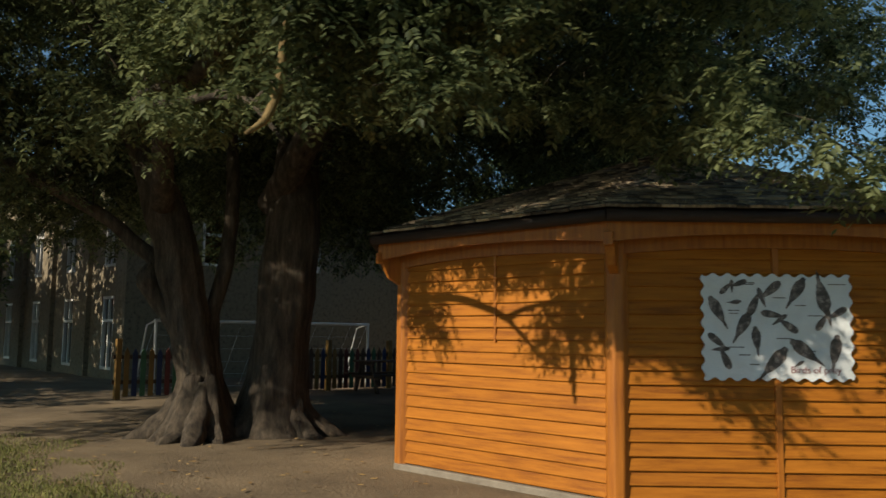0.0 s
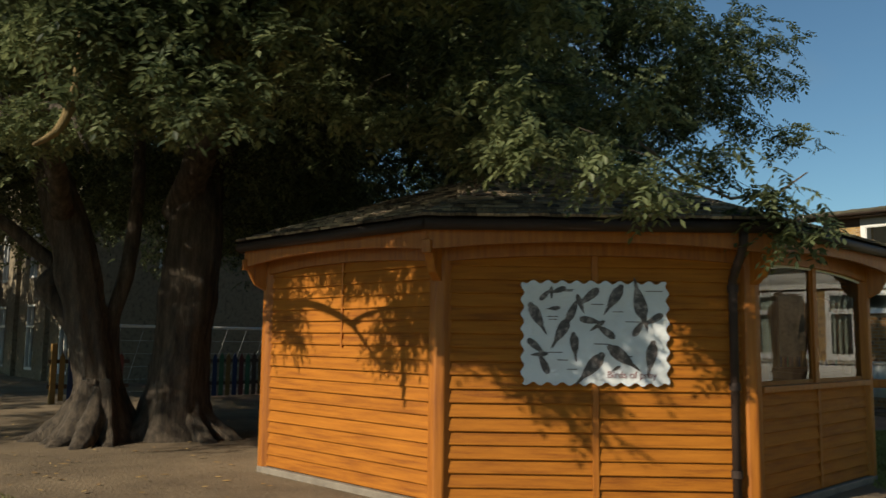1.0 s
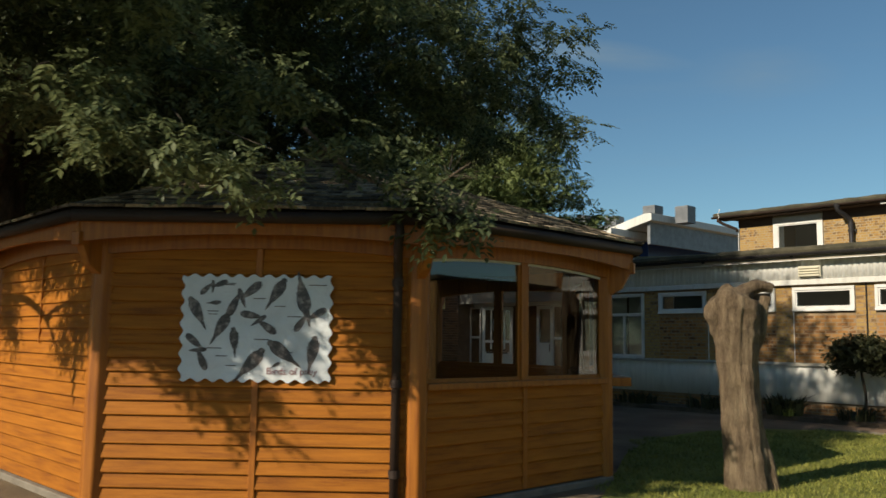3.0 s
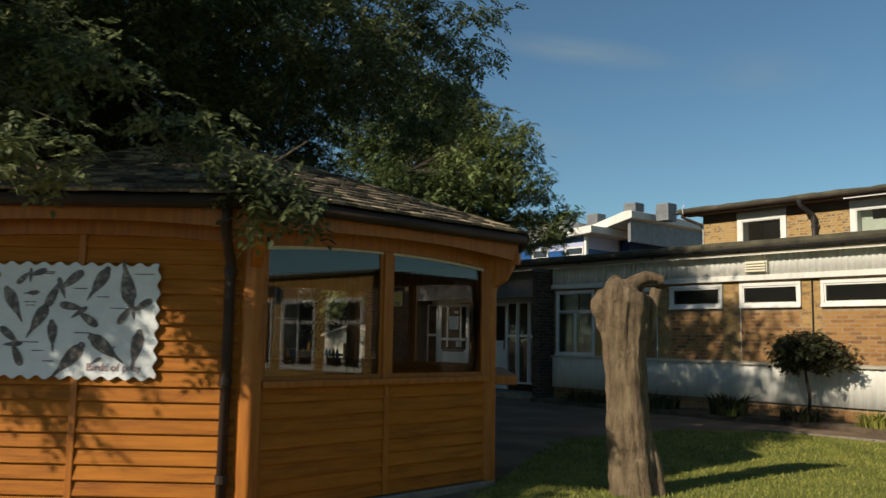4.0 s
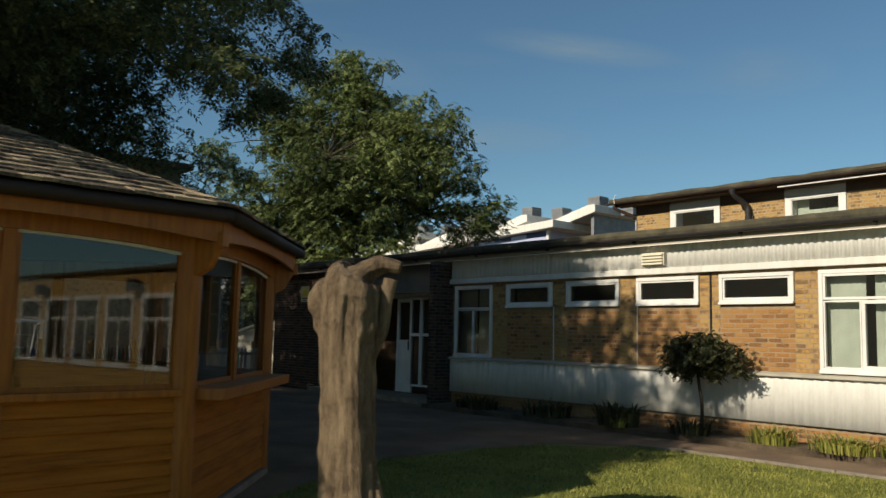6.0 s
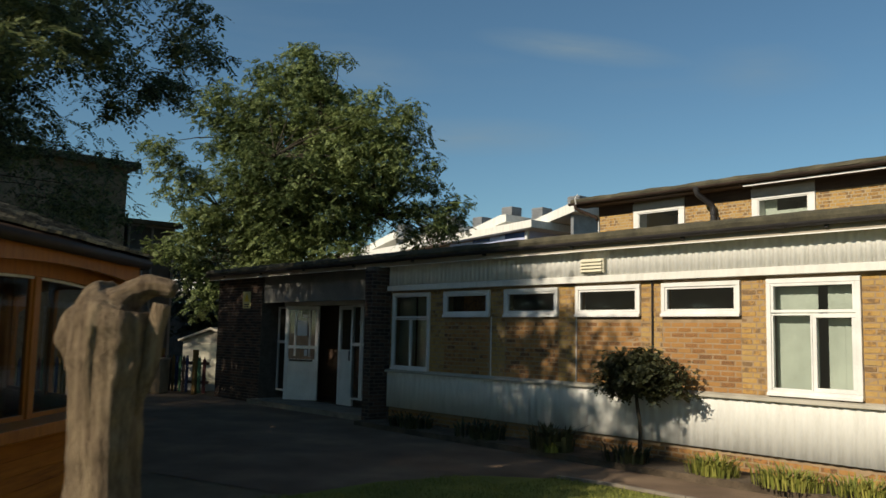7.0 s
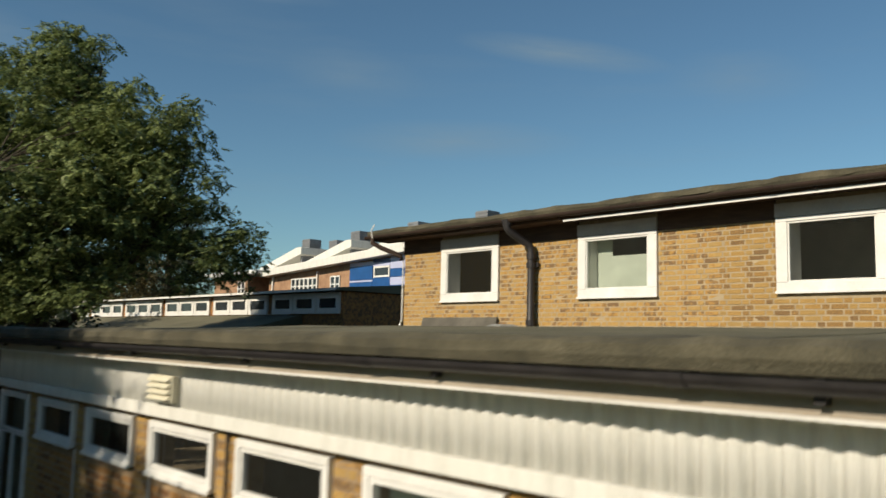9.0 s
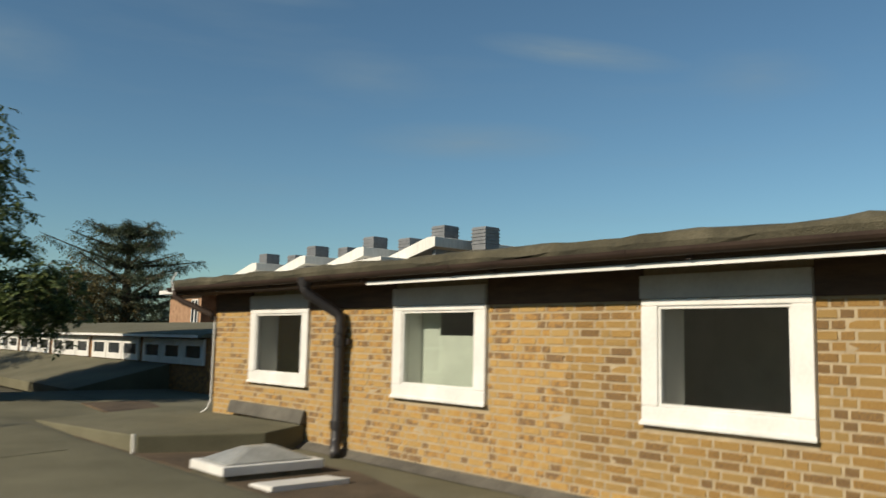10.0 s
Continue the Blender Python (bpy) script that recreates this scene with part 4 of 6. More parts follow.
tagged(part("cable", Shape().tube([(-2.63, FY - 0.015, 2.56), (-2.63, FY - 0.015, 1.06)], [0.012] * 2, 6), M_BLACK), "thin dark cable on brick pier", "cable")
for x in (-4.02, -5.9):
    tagged(part("trim", Shape().box(x - 0.006, x + 0.006, FY - 0.012, FY + 0.005, 1.06, 2.06), M_PANEL), "pale vertical movement joint in brickwork", "joint", kind="structure")

# ---- buildings round about ----
def strip_windows(name, label, wall, x0, step, n, w, z0, z1, y, panes, fw=0.06):
    return [window_unit(x0 + step * i, x0 + step * i + w, z0, z1, y, panes, name, label, fw) for i in range(n)]


# side wing whose tall windows show in the gazebo's panes
SW = [(5.42 + 1.46 * i, 6.57 + 1.46 * i, 0.70, 2.15) for i in range(25)]
tagged(part("wall_side_wing", wall_boxes(5.2, 42, 0, 2.6, 14.2, 14.42, SW), M_BRICK), "brown brick side wing with tall white windows", "wall", kind="structure")
tagged(part("wall_side_end", Shape().box(5.2, 5.42, 14.421, 18.56, 0, 2.6), M_BRICKB), "brown brick end wall of side wing", "wall", kind="structure")
# dark sheet behind the windows; the room's dimness is in its colour
tagged(part("wall_side_room", Shape().box(5.5, 42, 16.9, 17, 0, 2.6), M_DARK), "dark sheet for the unlit room in side wing", "wall", kind="structure")
tagged(part("roof_side_wing", Shape().box(5.1, 42.2, 14.1, 18.3, 2.602, 2.67), M_FELT_EDGE), "felted flat roof of side wing", "roof", kind="structure")
tagged(part("wall_east", Shape().box(5.2, 5.4, 18.6, 25.56, 0, 3.18), M_BRICKB), "brown brick end wall of low school wing", "wall", kind="structure")
for h in SW:
    window_unit(*h, 14.2, TALL1, "window", "tall white-framed window in side wing", 0.06)
for x in (8.15, 12.45, 19.8):
    L = thing("wall_lamp", "black floodlight on side wing wall", "lamp", (x, 14.198, 2.32))
    part("bracket", Shape().box(-0.03, 0.03, -0.1, 0, -0.03, 0.03), M_BLACK, L)
    part("housing", Shape().prism([(-0.16, -0.24, -0.12), (-0.16, -0.1, -0.12), (-0.16, -0.1, 0.12), (-0.16, -0.2, 0.12)], (0.32, 0, 0)), M_BLACK, L, bevel=0.01)

# old two-storey block behind the large tree
OB = thing("old_block", "old two-storey stock brick block with white windows", "building")
wy = 8.0
OH = [(-22.75 - 3.55 * i - 0.95, -22.75 - 3.55 * i, 0.25, 2.35) for i in range(4)] + [(-22.75 - 3.55 * i - 0.95, -22.75 - 3.55 * i, 3.2, 5.2) for i in range(4)]
part("wall", wall_boxes(-37, -21.9, 0, 6.75, wy, wy + 0.3, OH), M_BRICKG, OB)
EH = [(10.2, 11.1, 3.3, 5.0), (13.4, 14.3, 3.3, 5.0)]
ew = wall_boxes(8.3, 18.0, 0, 6.75, 0, 0.3, EH)
part("wall", ew, M_BRICKG, OB, m=Matrix.Translation((-21.9, 0, 0)) @ pose(0, 0, 0, 0, 0, 90))
for q in ((-37, -22.0, 17.7, 18.0, 0, 6.75), (-37, -36.7, 8.3, 17.7, 0, 6.75), (-36, -23, 12, 12.2, 0, 6.7)):
    part("wall", Shape().box(*q), M_BRICKB, OB)
part("roof", Shape().box(-37.3, -21.55, 7.7, 18.3, 6.752, 6.95), M_FELT_EDGE, OB, bevel=0.02)
for h in OH:
    fr = part("window_frame", ring_box(Shape(), h[0], h[1], wy + 0.02, wy + 0.12, h[2], h[3], 0.08).box(h[0] + 0.08, h[1] - 0.08, wy + 0.03, wy + 0.1, h[2] + 1.35, h[2] + 1.43).box((h[0] + h[1]) / 2 - 0.03, (h[0] + h[1]) / 2 + 0.03, wy + 0.03, wy + 0.1, h[2] + 0.08, h[3] - 0.08), M_WHITE, OB)
    part("pane", Shape().poly([(h[0], wy + 0.09, h[2]), (h[1], wy + 0.09, h[2]), (h[1], wy + 0.09, h[3]), (h[0], wy + 0.09, h[3])]), M_GLASS2, fr)
for i in range(4):
    x = -24.9 - 3.55 * i
    part("pilaster", Shape().box(x - 0.25, x + 0.25, wy - 0.14, wy - 0.002, 0, 6.6), M_BRICKG, OB)
for y0, y1, z0, z1 in EH:
    part("window_frame", Shape().box(-21.98, -21.9, y0, y1, z0, z0 + .08).box(-21.98, -21.9, y0, y1, z1 - .08, z1).box(-21.98, -21.9, y0, y0 + .08, z0, z1).box(-21.98, -21.9, y1 - .08, y1, z0, z1).box(-21.98, -21.9, y0, y1, z0 + .9, z0 + .98), M_WHITE, OB)
# glazed stair between the old block and the ash tree
ST = thing("glazed_stair", "dark glazed stair tower with pale metal mullions", "building", (-22.6, 18.0, 0))
# solid core painted dark for the gloom behind the glazing
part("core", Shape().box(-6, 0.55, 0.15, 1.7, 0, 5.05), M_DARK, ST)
part("roof", Shape().box(-6.2, 0.75, 0.05, 1.9, 5.052, 5.2), M_FELT_EDGE, ST)
for y in (0.2, 0.95, 1.66):
    part("mullion", Shape().box(0.56, 0.62, y - 0.03, y + 0.03, 0, 5.04), M_GREYP, ST)
for z in (0.9, 2.0, 3.1, 4.2, 4.98):
    part("transom", Shape().box(0.56, 0.61, 0.24, 1.62, z, z + 0.06), M_GREYP, ST)
part("flue", Shape().tube([(0.95, 0.5, 0), (0.95, 0.5, 4.3)], [0.05, 0.05], 10), M_GREYP, ST, smooth=True)
# the ash tree's shade is put into the annexe's dark wall colour
AN = thing("annexe", "low annexe behind the shed, tree shade in its colour", "building", (-42.0, 23.5, 0))
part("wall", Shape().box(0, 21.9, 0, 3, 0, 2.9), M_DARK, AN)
part("roof", Shape().box(-0.2, 22.1, -0.2, 3.2, 2.902, 3.05), M_FELT_EDGE, AN)
part("eaves_strip", Shape().box(-0.2, 22.1, -0.24, -0.202, 2.86, 2.96), M_WHITE, AN)

# back wing with three-pane window groups
BW = thing("back_wing", "long low wing with white window panels", "building")
part("wall", Shape().box(-62, -14.6, 28.06, 33, 0, 4.46), M_BRICKB, BW)
part("roof", Shape().prism([(-62.3, 27.8, 4.475), (-62.3, 33.5, 4.475), (-62.3, 33.5, 5.0), (-62.3, 27.95, 4.56)], (47.8, 0, 0)), M_FELT, BW)
part("eaves_strip", Shape().box(-62.2, -14.6, 27.78, 27.798, 4.47, 4.53), M_WHITE, BW)
for g in range(9):
    for j in range(3):
        x = -14.7 - 3.65 * g - 1.13 * (j + 1)
        w = part("window_panel", ring_box(Shape(), x, x + 1.1, 28.0, 28.055, 3.88, 4.44, 0.15), M_WHITE, BW)
        part("pane", Shape().poly([(x + .15, 28.03, 4.03), (x + .95, 28.03, 4.03), (x + .95, 28.03, 4.29), (x + .15, 28.03, 4.29)]), M_GLASS3, w)
tagged(part("roof_link", Shape().prism([(-62, 25.9, 3.1), (-62, 28.05, 3.1), (-62, 28.05, 3.86), (-62, 25.9, 3.33)], (45.48, 0, 0)), M_FELT), "low felted roof before back wing", "roof", kind="structure")

# far block with saw-tooth roofs, coloured panels and cowls
FB = thing("far_block", "far school block with white saw-tooth roofs and panels", "building")
FYB = 41.5
part("wall", Shape().prism([(-41.5, FYB, 0), (-26.8, FYB, 0), (-26.8, FYB, 7.55), (-41.5, FYB, 6.76)], (0, 16, 0)), M_FARBRICK, FB)
part("wall", Shape().box(-47.6, -43.2, FYB - 0.5, 58, 0, 6.9), M_FARBRICK, FB)
part("wall", Shape().box(-43.2, -41.5, FYB + 1.5, 58, 0, 6.9), M_FARBRICK, FB)
part("overhang", Shape().box(-48.2, -41.3, FYB - 1.0, 58, 6.95, 7.2), M_WHITE, FB, bevel=0.02)
# coloured panels: column edges, then what fills each column from below
COLS = [(-33.1, -31.07, ((5.0, 5.5, M_LILAC), (5.5, 6.16, M_BLUE), (6.16, 6.26, M_LILAC), (6.26, 6.99, M_BLUE), (6.99, 7.22, M_LILAC))),
        (-31.07, -29.63, ((5.0, 5.6, M_LILAC), (5.6, 6.36, M_BLUE), (6.36, 6.93, None), (6.93, 7.13, M_LILAC), (7.13, 7.32, M_NAVY))),
        (-29.63, -28.42, ((5.0, 5.92, M_BLUE), (5.92, 6.33, M_LILAC), (6.33, 6.76, M_BLUE), (6.76, 7.4, M_LILAC))),
        (-28.42, -26.88, ((5.0, 5.91, M_LILAC), (5.91, 6.38, M_BLUE), (6.38, 6.91, None), (6.91, 7.17, M_LILAC), (7.17, 7.46, M_NAVY)))]
for xa, xb, rows in COLS:
    for za, zb, mat in rows:
        if mat:
            part("panel", Shape().box(xa + 0.012, xb - 0.012, FYB - 0.06, FYB - 0.002, za + 0.008, zb - 0.008), mat, FB)
        else:
            fr = part("window_frame", ring_box(Shape(), xa + 0.1, xb - 0.03, FYB - 0.08, FYB - 0.003, za, zb, 0.09), M_WHITE, FB)
            part("pane", Shape().poly([(xa + 0.19, FYB - 0.03, za + 0.09), (xb - 0.12, FYB - 0.03, za + 0.09), (xb - 0.12, FYB - 0.03, zb - 0.09), (xa + 0.19, FYB - 0.03, zb - 0.09)]), M_GLASS3, fr)
part("corner_post", Shape().box(-26.86, -26.68, FYB - 0.08, FYB + 0.1, 0, 7.53), M_WHITE, FB)
for j in range(5):
    part("panel", Shape().box(-26.79, -26.74, FYB + 0.12, FYB + 3, 3.5 + j * 0.82, 4.3 + j * 0.82), M_BLUE if j % 2 else M_LILAC, FB)
for x, n in ((-38.9, 6), (-34.9, 2), (-44.4, 2)):
    fr = Shape()
    for i in range(n):
        ring_box(fr, x + 0.45 * i, x + 0.45 * i + 0.46, FYB - (0.57 if x < -43 else 0.07), FYB - (0.5 if x < -43 else 0.003), 5.2, 6.6, 0.07)
        fr.box(x + 0.45 * i, x + 0.45 * i + 0.46, FYB - (0.56 if x < -43 else 0.06), FYB - (0.5 if x < -43 else 0.004), 6.1, 6.17)
    f = part("window_frame", fr, M_WHITE, FB)
    part("pane", Shape().box(x, x + 0.45 * n, FYB - (0.53 if x < -43 else 0.03), FYB - (0.505 if x < -43 else 0.004), 5.2, 6.6), M_GLASS3, f)
for x in (-41.0, -36.2):
    part("downpipe", Shape().box(x, x + 0.1, FYB - 0.12, FYB - 0.003, 0, 6.9), M_WHITE, FB)
# a white eaves slab along the front, then saw-tooth slabs that rise to the right, with two cowls near each top
part("overhang", Shape().prism([(-41.6, FYB - 0.6, 6.78), (-25.9, FYB - 0.6, 7.58), (-25.9, FYB - 0.6, 8.0), (-41.6, FYB - 0.6, 7.2)], (0, 15.5, 0)), M_PANEL, FB, bevel=0.02)
for i in range(4):
    x1 = -24.2 - 5.1 * i
    top = 8.85 - 0.08 * i
    part("roof_slab", Shape().prism([(x1 - 4.8, FYB + 0.9, top - 1.5), (x1, FYB + 0.9, top - 0.42), (x1, FYB + 0.9, top), (x1 - 0.5, FYB + 0.9, top), (x1 - 4.8, FYB + 0.9, top - 1.06)], (0, 13, 0)), M_PANEL, FB, bevel=0.02)
    part("clerestory", Shape().box(x1 - 0.5, x1 - 0.3, FYB + 1.2, FYB + 13.5, 7.1, top - 0.45), M_COWL, FB)
    for dx, yy, zt in ((-1.15, 1.7, 0.6), (0.45, 2.6, 0.5)):
        cw = part("cowl", Shape().box(x1 + dx, x1 + dx + 0.82, FYB + yy, FYB + yy + 0.82, top - 0.5, top + zt), M_COWL, FB, bevel=0.02)
        for q in range(5):
            zz = top + zt - 0.13 - q * 0.15
            part("louvre", Shape().box(x1 + dx - 0.03, x1 + dx + 0.85, FYB + yy - 0.03, FYB + yy + 0.85, zz, zz + 0.05), M_COWL, cw)
part("wall", Shape().box(-26.75, -26.1, FYB + 3.2, FYB + 14, 3.0, 7.5), M_NAVY, FB, "dark blue end wall of the block")

# ---- playground ----
PICKETS = [M_RED, M_YEL, M_BLU, M_GRN, M_YEL, M_BLU, M_RED, M_GRN]


def fence(pts, seed, label):
    f = thing("fence", label, "fence", group="playground fences")
    rg = random.Random(seed)
    i = 0
    for (ax, ay), (bx, by) in zip(pts, pts[1:]):
        L = math.hypot(bx - ax, by - ay)
        ang = math.degrees(math.atan2(by - ay, bx - ax))
        m = pose(ax, ay, 0, 0, 0, ang)
        for z in (0.3, 0.8):
            part("rail", Shape().box(0, L, 0.012, 0.05, z, z + 0.08), M_DARKWOOD, f, m=m)
        n = int(L / 0.165)
        for k in range(n):
            x = 0.05 + k * 0.165
            hgt = 1.02 + rg.uniform(-0.02, 0.02)
            post = k % 11 == 0
            w = 0.10
            if post:
                part("post", Shape().box(x, x + 0.11, -0.03, 0.09, 0, 1.2), M_YEL, f, m=m, bevel=0.01)
            else:
                part("picket", Shape().prism([(x, -0.014, 0.06), (x + w, -0.014, 0.06), (x + w, -0.014, hgt - 0.1), (x + w / 2, -0.014, hgt), (x, -0.014, hgt - 0.1)], (0, 0.025, 0)), PICKETS[(i + k) % 8] if rg.random() < 0.85 else M_DARKWOOD, f, m=m)
        i += n
    return f


fence([(-15.6, 5.5), (-15.5, 7.1)], 1, "brightly painted picket fence with pointed tops")
fence([(-15.5, 8.6), (-15.55, 13.2)], 2, "dark green and blue picket fence in shade")
fence([(-15.6, 13.4), (-17.4, 15.6), (-19.1, 17.2)], 3, "dark picket fence with coloured posts")
fence([(-19.1, 17.3), (-18.6, 18.0), (-17.0, 18.25), (-16.5, 18.5)], 4, "blue picket fence with yellow posts beside wall")
GOAL = thing("football_goal", "small white metal football goal with net", "goal", (-17.0, 6.9, 0))
for y in (0, 5.8):
    part("upright", Shape().tube([(0, y, 0), (0, y, 1.6)], [0.035] * 2, 8), M_WHITE, GOAL)
    part("stay", Shape().tube([(0, y, 1.6), (-0.5, y, 1.5), (-1.1, y, 0.02)], [0.022] * 3, 8), M_WHITE, GOAL)
part("crossbar", Shape().tube([(0, -0.035, 1.6), (0, 5.835, 1.6)], [0.035] * 2, 8), M_WHITE, GOAL)
s = Shape()
for i in range(12):
    y = 5.8 * i / 11
    s.tube([(-0.02, y, 1.58), (-1.1, y, 0.03)], [0.003] * 2, 3)
for i in range(6):
    f = i / 5
    s.tube([(-0.02 - 1.08 * f, 0, 1.58 - 1.55 * f), (-0.02 - 1.08 * f, 5.8, 1.58 - 1.55 * f)], [0.003] * 2, 3)
part("net", s, M_WHITE, GOAL)


def picnic_table(at, turn):
    t = thing("picnic_table", "dark timber picnic table with attached benches", "table", at, turn)
    for i in range(4):
        part("top_plank", Shape().box(-0.8, 0.8, -0.34 + i * 0.17, -0.19 + i * 0.17, 0.70, 0.74), M_DARKWOOD, t)
    for y in (-0.72, 0.52):
        part("seat", Shape().box(-0.8, 0.8, y, y + 0.2, 0.40, 0.44), M_DARKWOOD, t)
    for x in (-0.6, 0.6):
        part("frame", Shape().box(x - 0.03, x + 0.03, -0.7, 0.7, 0.33, 0.4).box(x - 0.03, x + 0.03, -0.34, 0.34, 0.63, 0.70).hexa([(x - .03, -0.6, 0), (x + .03, -0.6, 0), (x + .03, -0.5, 0), (x - .03, -0.5, 0), (x - .03, -0.3, .64), (x + .03, -0.3, .64), (x + .03, -0.2, .64), (x - .03, -0.2, .64)]).hexa([(x - .03, 0.5, 0), (x + .03, 0.5, 0), (x + .03, 0.6, 0), (x - .03, 0.6, 0), (x - .03, 0.2, .64), (x + .03, 0.2, .64), (x + .03, 0.3, .64), (x - .03, 0.3, .64)]), M_DARKWOOD, t)
    return t


picnic_table((-14.6, 11.6, 0), 82)
SHED = thing("shed", "small pale plastic garden shed with gabled roof", "shed", (-18.75, 18.75, 0), 38)
part("body", Shape().prism([(0, 0, 0), (1.75, 0, 0), (1.75, 0, 1.42), (0.88, 0, 1.72), (0, 0, 1.42)], (0, 1.4, 0)), M_SHED, SHED, bevel=0.01)
part("roof", Shape().prism([(-0.1, -0.12, 1.40), (0.88, -0.12, 1.745), (1.85, -0.12, 1.40), (1.85, -0.12, 1.46), (0.88, -0.12, 1.81), (-0.1, -0.12, 1.46)], (0, 1.65, 0)), M_SHED, SHED)
part("door", Shape().box(0.35, 1.4, -0.02, -0.001, 0.08, 1.35), M_CREAM, SHED, bevel=0.01)
BIN = thing("litter_bin", "drum-shaped brown litter bin beside fence", "bin", (-17.9, 17.7, 0))
part("drum", Shape().tube([(0, 0, 0), (0, 0, 0.06), (0, 0, 0.86), (0, 0, 0.9)], [0.27, 0.29, 0.31, 0.31], 20), M_BINP, BIN, smooth=False)
part("rim", Shape().tube([(0, 0, 0.9), (0, 0, 0.95)], [0.33, 0.32], 20), M_BINP, BIN)

# ---- stump ----
def knobbly(s, pts, radii, sides, lump, freq, seed, cap=True, steps=6, ribs=0.0):
    """A limb along a smooth curve through pts, its skin lumpy and ridged."""
    P = [Vector(p) for p in pts]
    out, rad = [], []
    for i in range(len(P) - 1):
        a, b = P[i], P[i + 1]
        pa, pb = P[max(i - 1, 0)], P[min(i + 2, len(P) - 1)]
        for k in range(steps):
            t = k / steps
            out.append(0.5 * (2 * a + (b - pa) * t + (2 * pa - 5 * a + 4 * b - pb) * t * t + (3 * a - pa - 3 * b + pb) * t ** 3))
            rad.append(radii[i] + (radii[i + 1] - radii[i]) * t)
    out.append(P[-1])
    rad.append(radii[-1])
    n0 = len(s.v)
    s.tube(out, rad, sides, cap=cap)
    for i in range(n0, len(s.v)):
        ring = (i - n0) // sides
        c = out[min(ring, len(out) - 1)]
        v = Vector(s.v[i])
        d = v - c
        ang = ((i - n0) % sides) / sides * 2 * math.pi
        ridge = noise.noise(Vector((math.cos(ang) * 2.2, math.sin(ang) * 2.2, c.z * 0.5 + seed)))
        fine = noise.noise(v * freq + Vector((seed, 0, 0)))
        rib = noise.noise(Vector((math.cos(ang) * 6.0, math.sin(ang) * 6.0, c.z * 1.1 + seed))) if ribs else 0
        s.v[i] = tuple(c + d * (1 + lump * (0.9 * ridge + 0.7 * fine) + ribs * rib))


STUMP = thing("tree_stump", "tall bare weathered tree stump standing on lawn", "tree stump", (-0.43, 10.30, 0))
s = Shape()
knobbly(s, [(0.07, 0, -0.06), (0.05, 0, 0.2), (0.01, 0, 0.6), (-0.01, 0.0, 1.0), (-0.02, -0.01, 1.3), (-0.02, -0.01, 1.55), (-0.01, 0, 1.74), (0.01, 0.01, 1.86), (0.03, 0.02, 1.9)], [0.22, 0.2, 0.19, 0.183, 0.19, 0.212, 0.225, 0.195, 0.12], 72, 0.14, 8.0, 3.0, steps=16, ribs=0.12)
part("trunk", s, M_STUMP, STUMP, smooth=True)
s = Shape()
knobbly(s, [(-0.1, -0.11, 1.3), (-0.13, -0.14, 1.5), (-0.15, -0.165, 1.66), (-0.135, -0.15, 1.77), (-0.09, -0.1, 1.84)], [0.03, 0.06, 0.08, 0.075, 0.035], 26, 0.5, 11, 5.0)
part("knob", s, M_STUMP, STUMP, "healed knuckle of a lopped limb", smooth=True)
s = Shape()
knobbly(s, [(-0.02, -0.03, 1.78), (0.05, 0.05, 1.89), (0.1, 0.11, 1.94), (0.17, 0.18, 1.96), (0.24, 0.25, 1.94)], [0.12, 0.09, 0.068, 0.056, 0.04], 28, 0.4, 11, 7.0)
part("knob", s, M_STUMP, STUMP, "sawn stub of a limb", smooth=True)
s = Shape()
knobbly(s, [(0.1, 0.1, 1.25), (0.15, 0.16, 1.5), (0.17, 0.18, 1.72), (0.19, 0.2, 1.86)], [0.03, 0.05, 0.055, 0.05], 14, 0.2, 7, 9.0)
part("knob", s, M_STUMP, STUMP, "ridge of wood under the stub", smooth=True)
s = Shape()
c, d = 0.75, 0.66
knobbly(s, [(0.14, 0.10, 0.6), (0.21, 0.13, 0.3), (0.27, 0.15, -0.06)], [0.03, 0.05, 0.06], 10, 0.2, 5, 12)
part("root", s, M_STUMP, STUMP, smooth=True)


# ---- trees ----
def sprigs(v, f, c, rng, size, n, spread, leaflets=9, droop=0.35, slim=0.13, out=None):
    """Feathered leaves round one twig tip: each a stalk of paired leaflets."""
    for _ in range(n):
        p = c + Vector([max(-1.8, min(1.8, rng.gauss(0, 1))) * k for k in (spread, spread, spread * 0.62)])
        a = rng.uniform(0, 2 * math.pi)
        d = Vector((math.cos(a), math.sin(a), rng.uniform(-0.9, 0.2)))
        if out:
            d += (p - c).normalized() * 0.8 + out * 0.5
        d.normalize()
        up = Vector((rng.uniform(-0.5, 0.5), rng.uniform(-0.5, 0.5), 1))
        s = d.cross(up).normalized()
        n_ = s.cross(d).normalized()
        L = size * rng.uniform(0.65, 1.3)
        for i in range(leaflets):
            t = (i // 2 + 0.6) / (leaflets / 2)
            q = p + d * (L * t) - Vector((0, 0, droop * L * t * t))
            e = s * (1 if i % 2 else -1) if i < leaflets - 1 else d
            e = (e + d * 0.6 + n_ * rng.uniform(-0.4, 0.3) - Vector((0, 0, 0.25))).normalized()
            w = e.cross(n_).normalized() * (slim * L)
            l = L * 0.42
            k = len(v)
            v.extend((tuple(q), tuple(q + e * l * 0.45 + w), tuple(q + e * l - n_ * 0.12 * l), tuple(q + e * l * 0.45 - w)))
            f.append((k, k + 1, k + 2, k + 3))


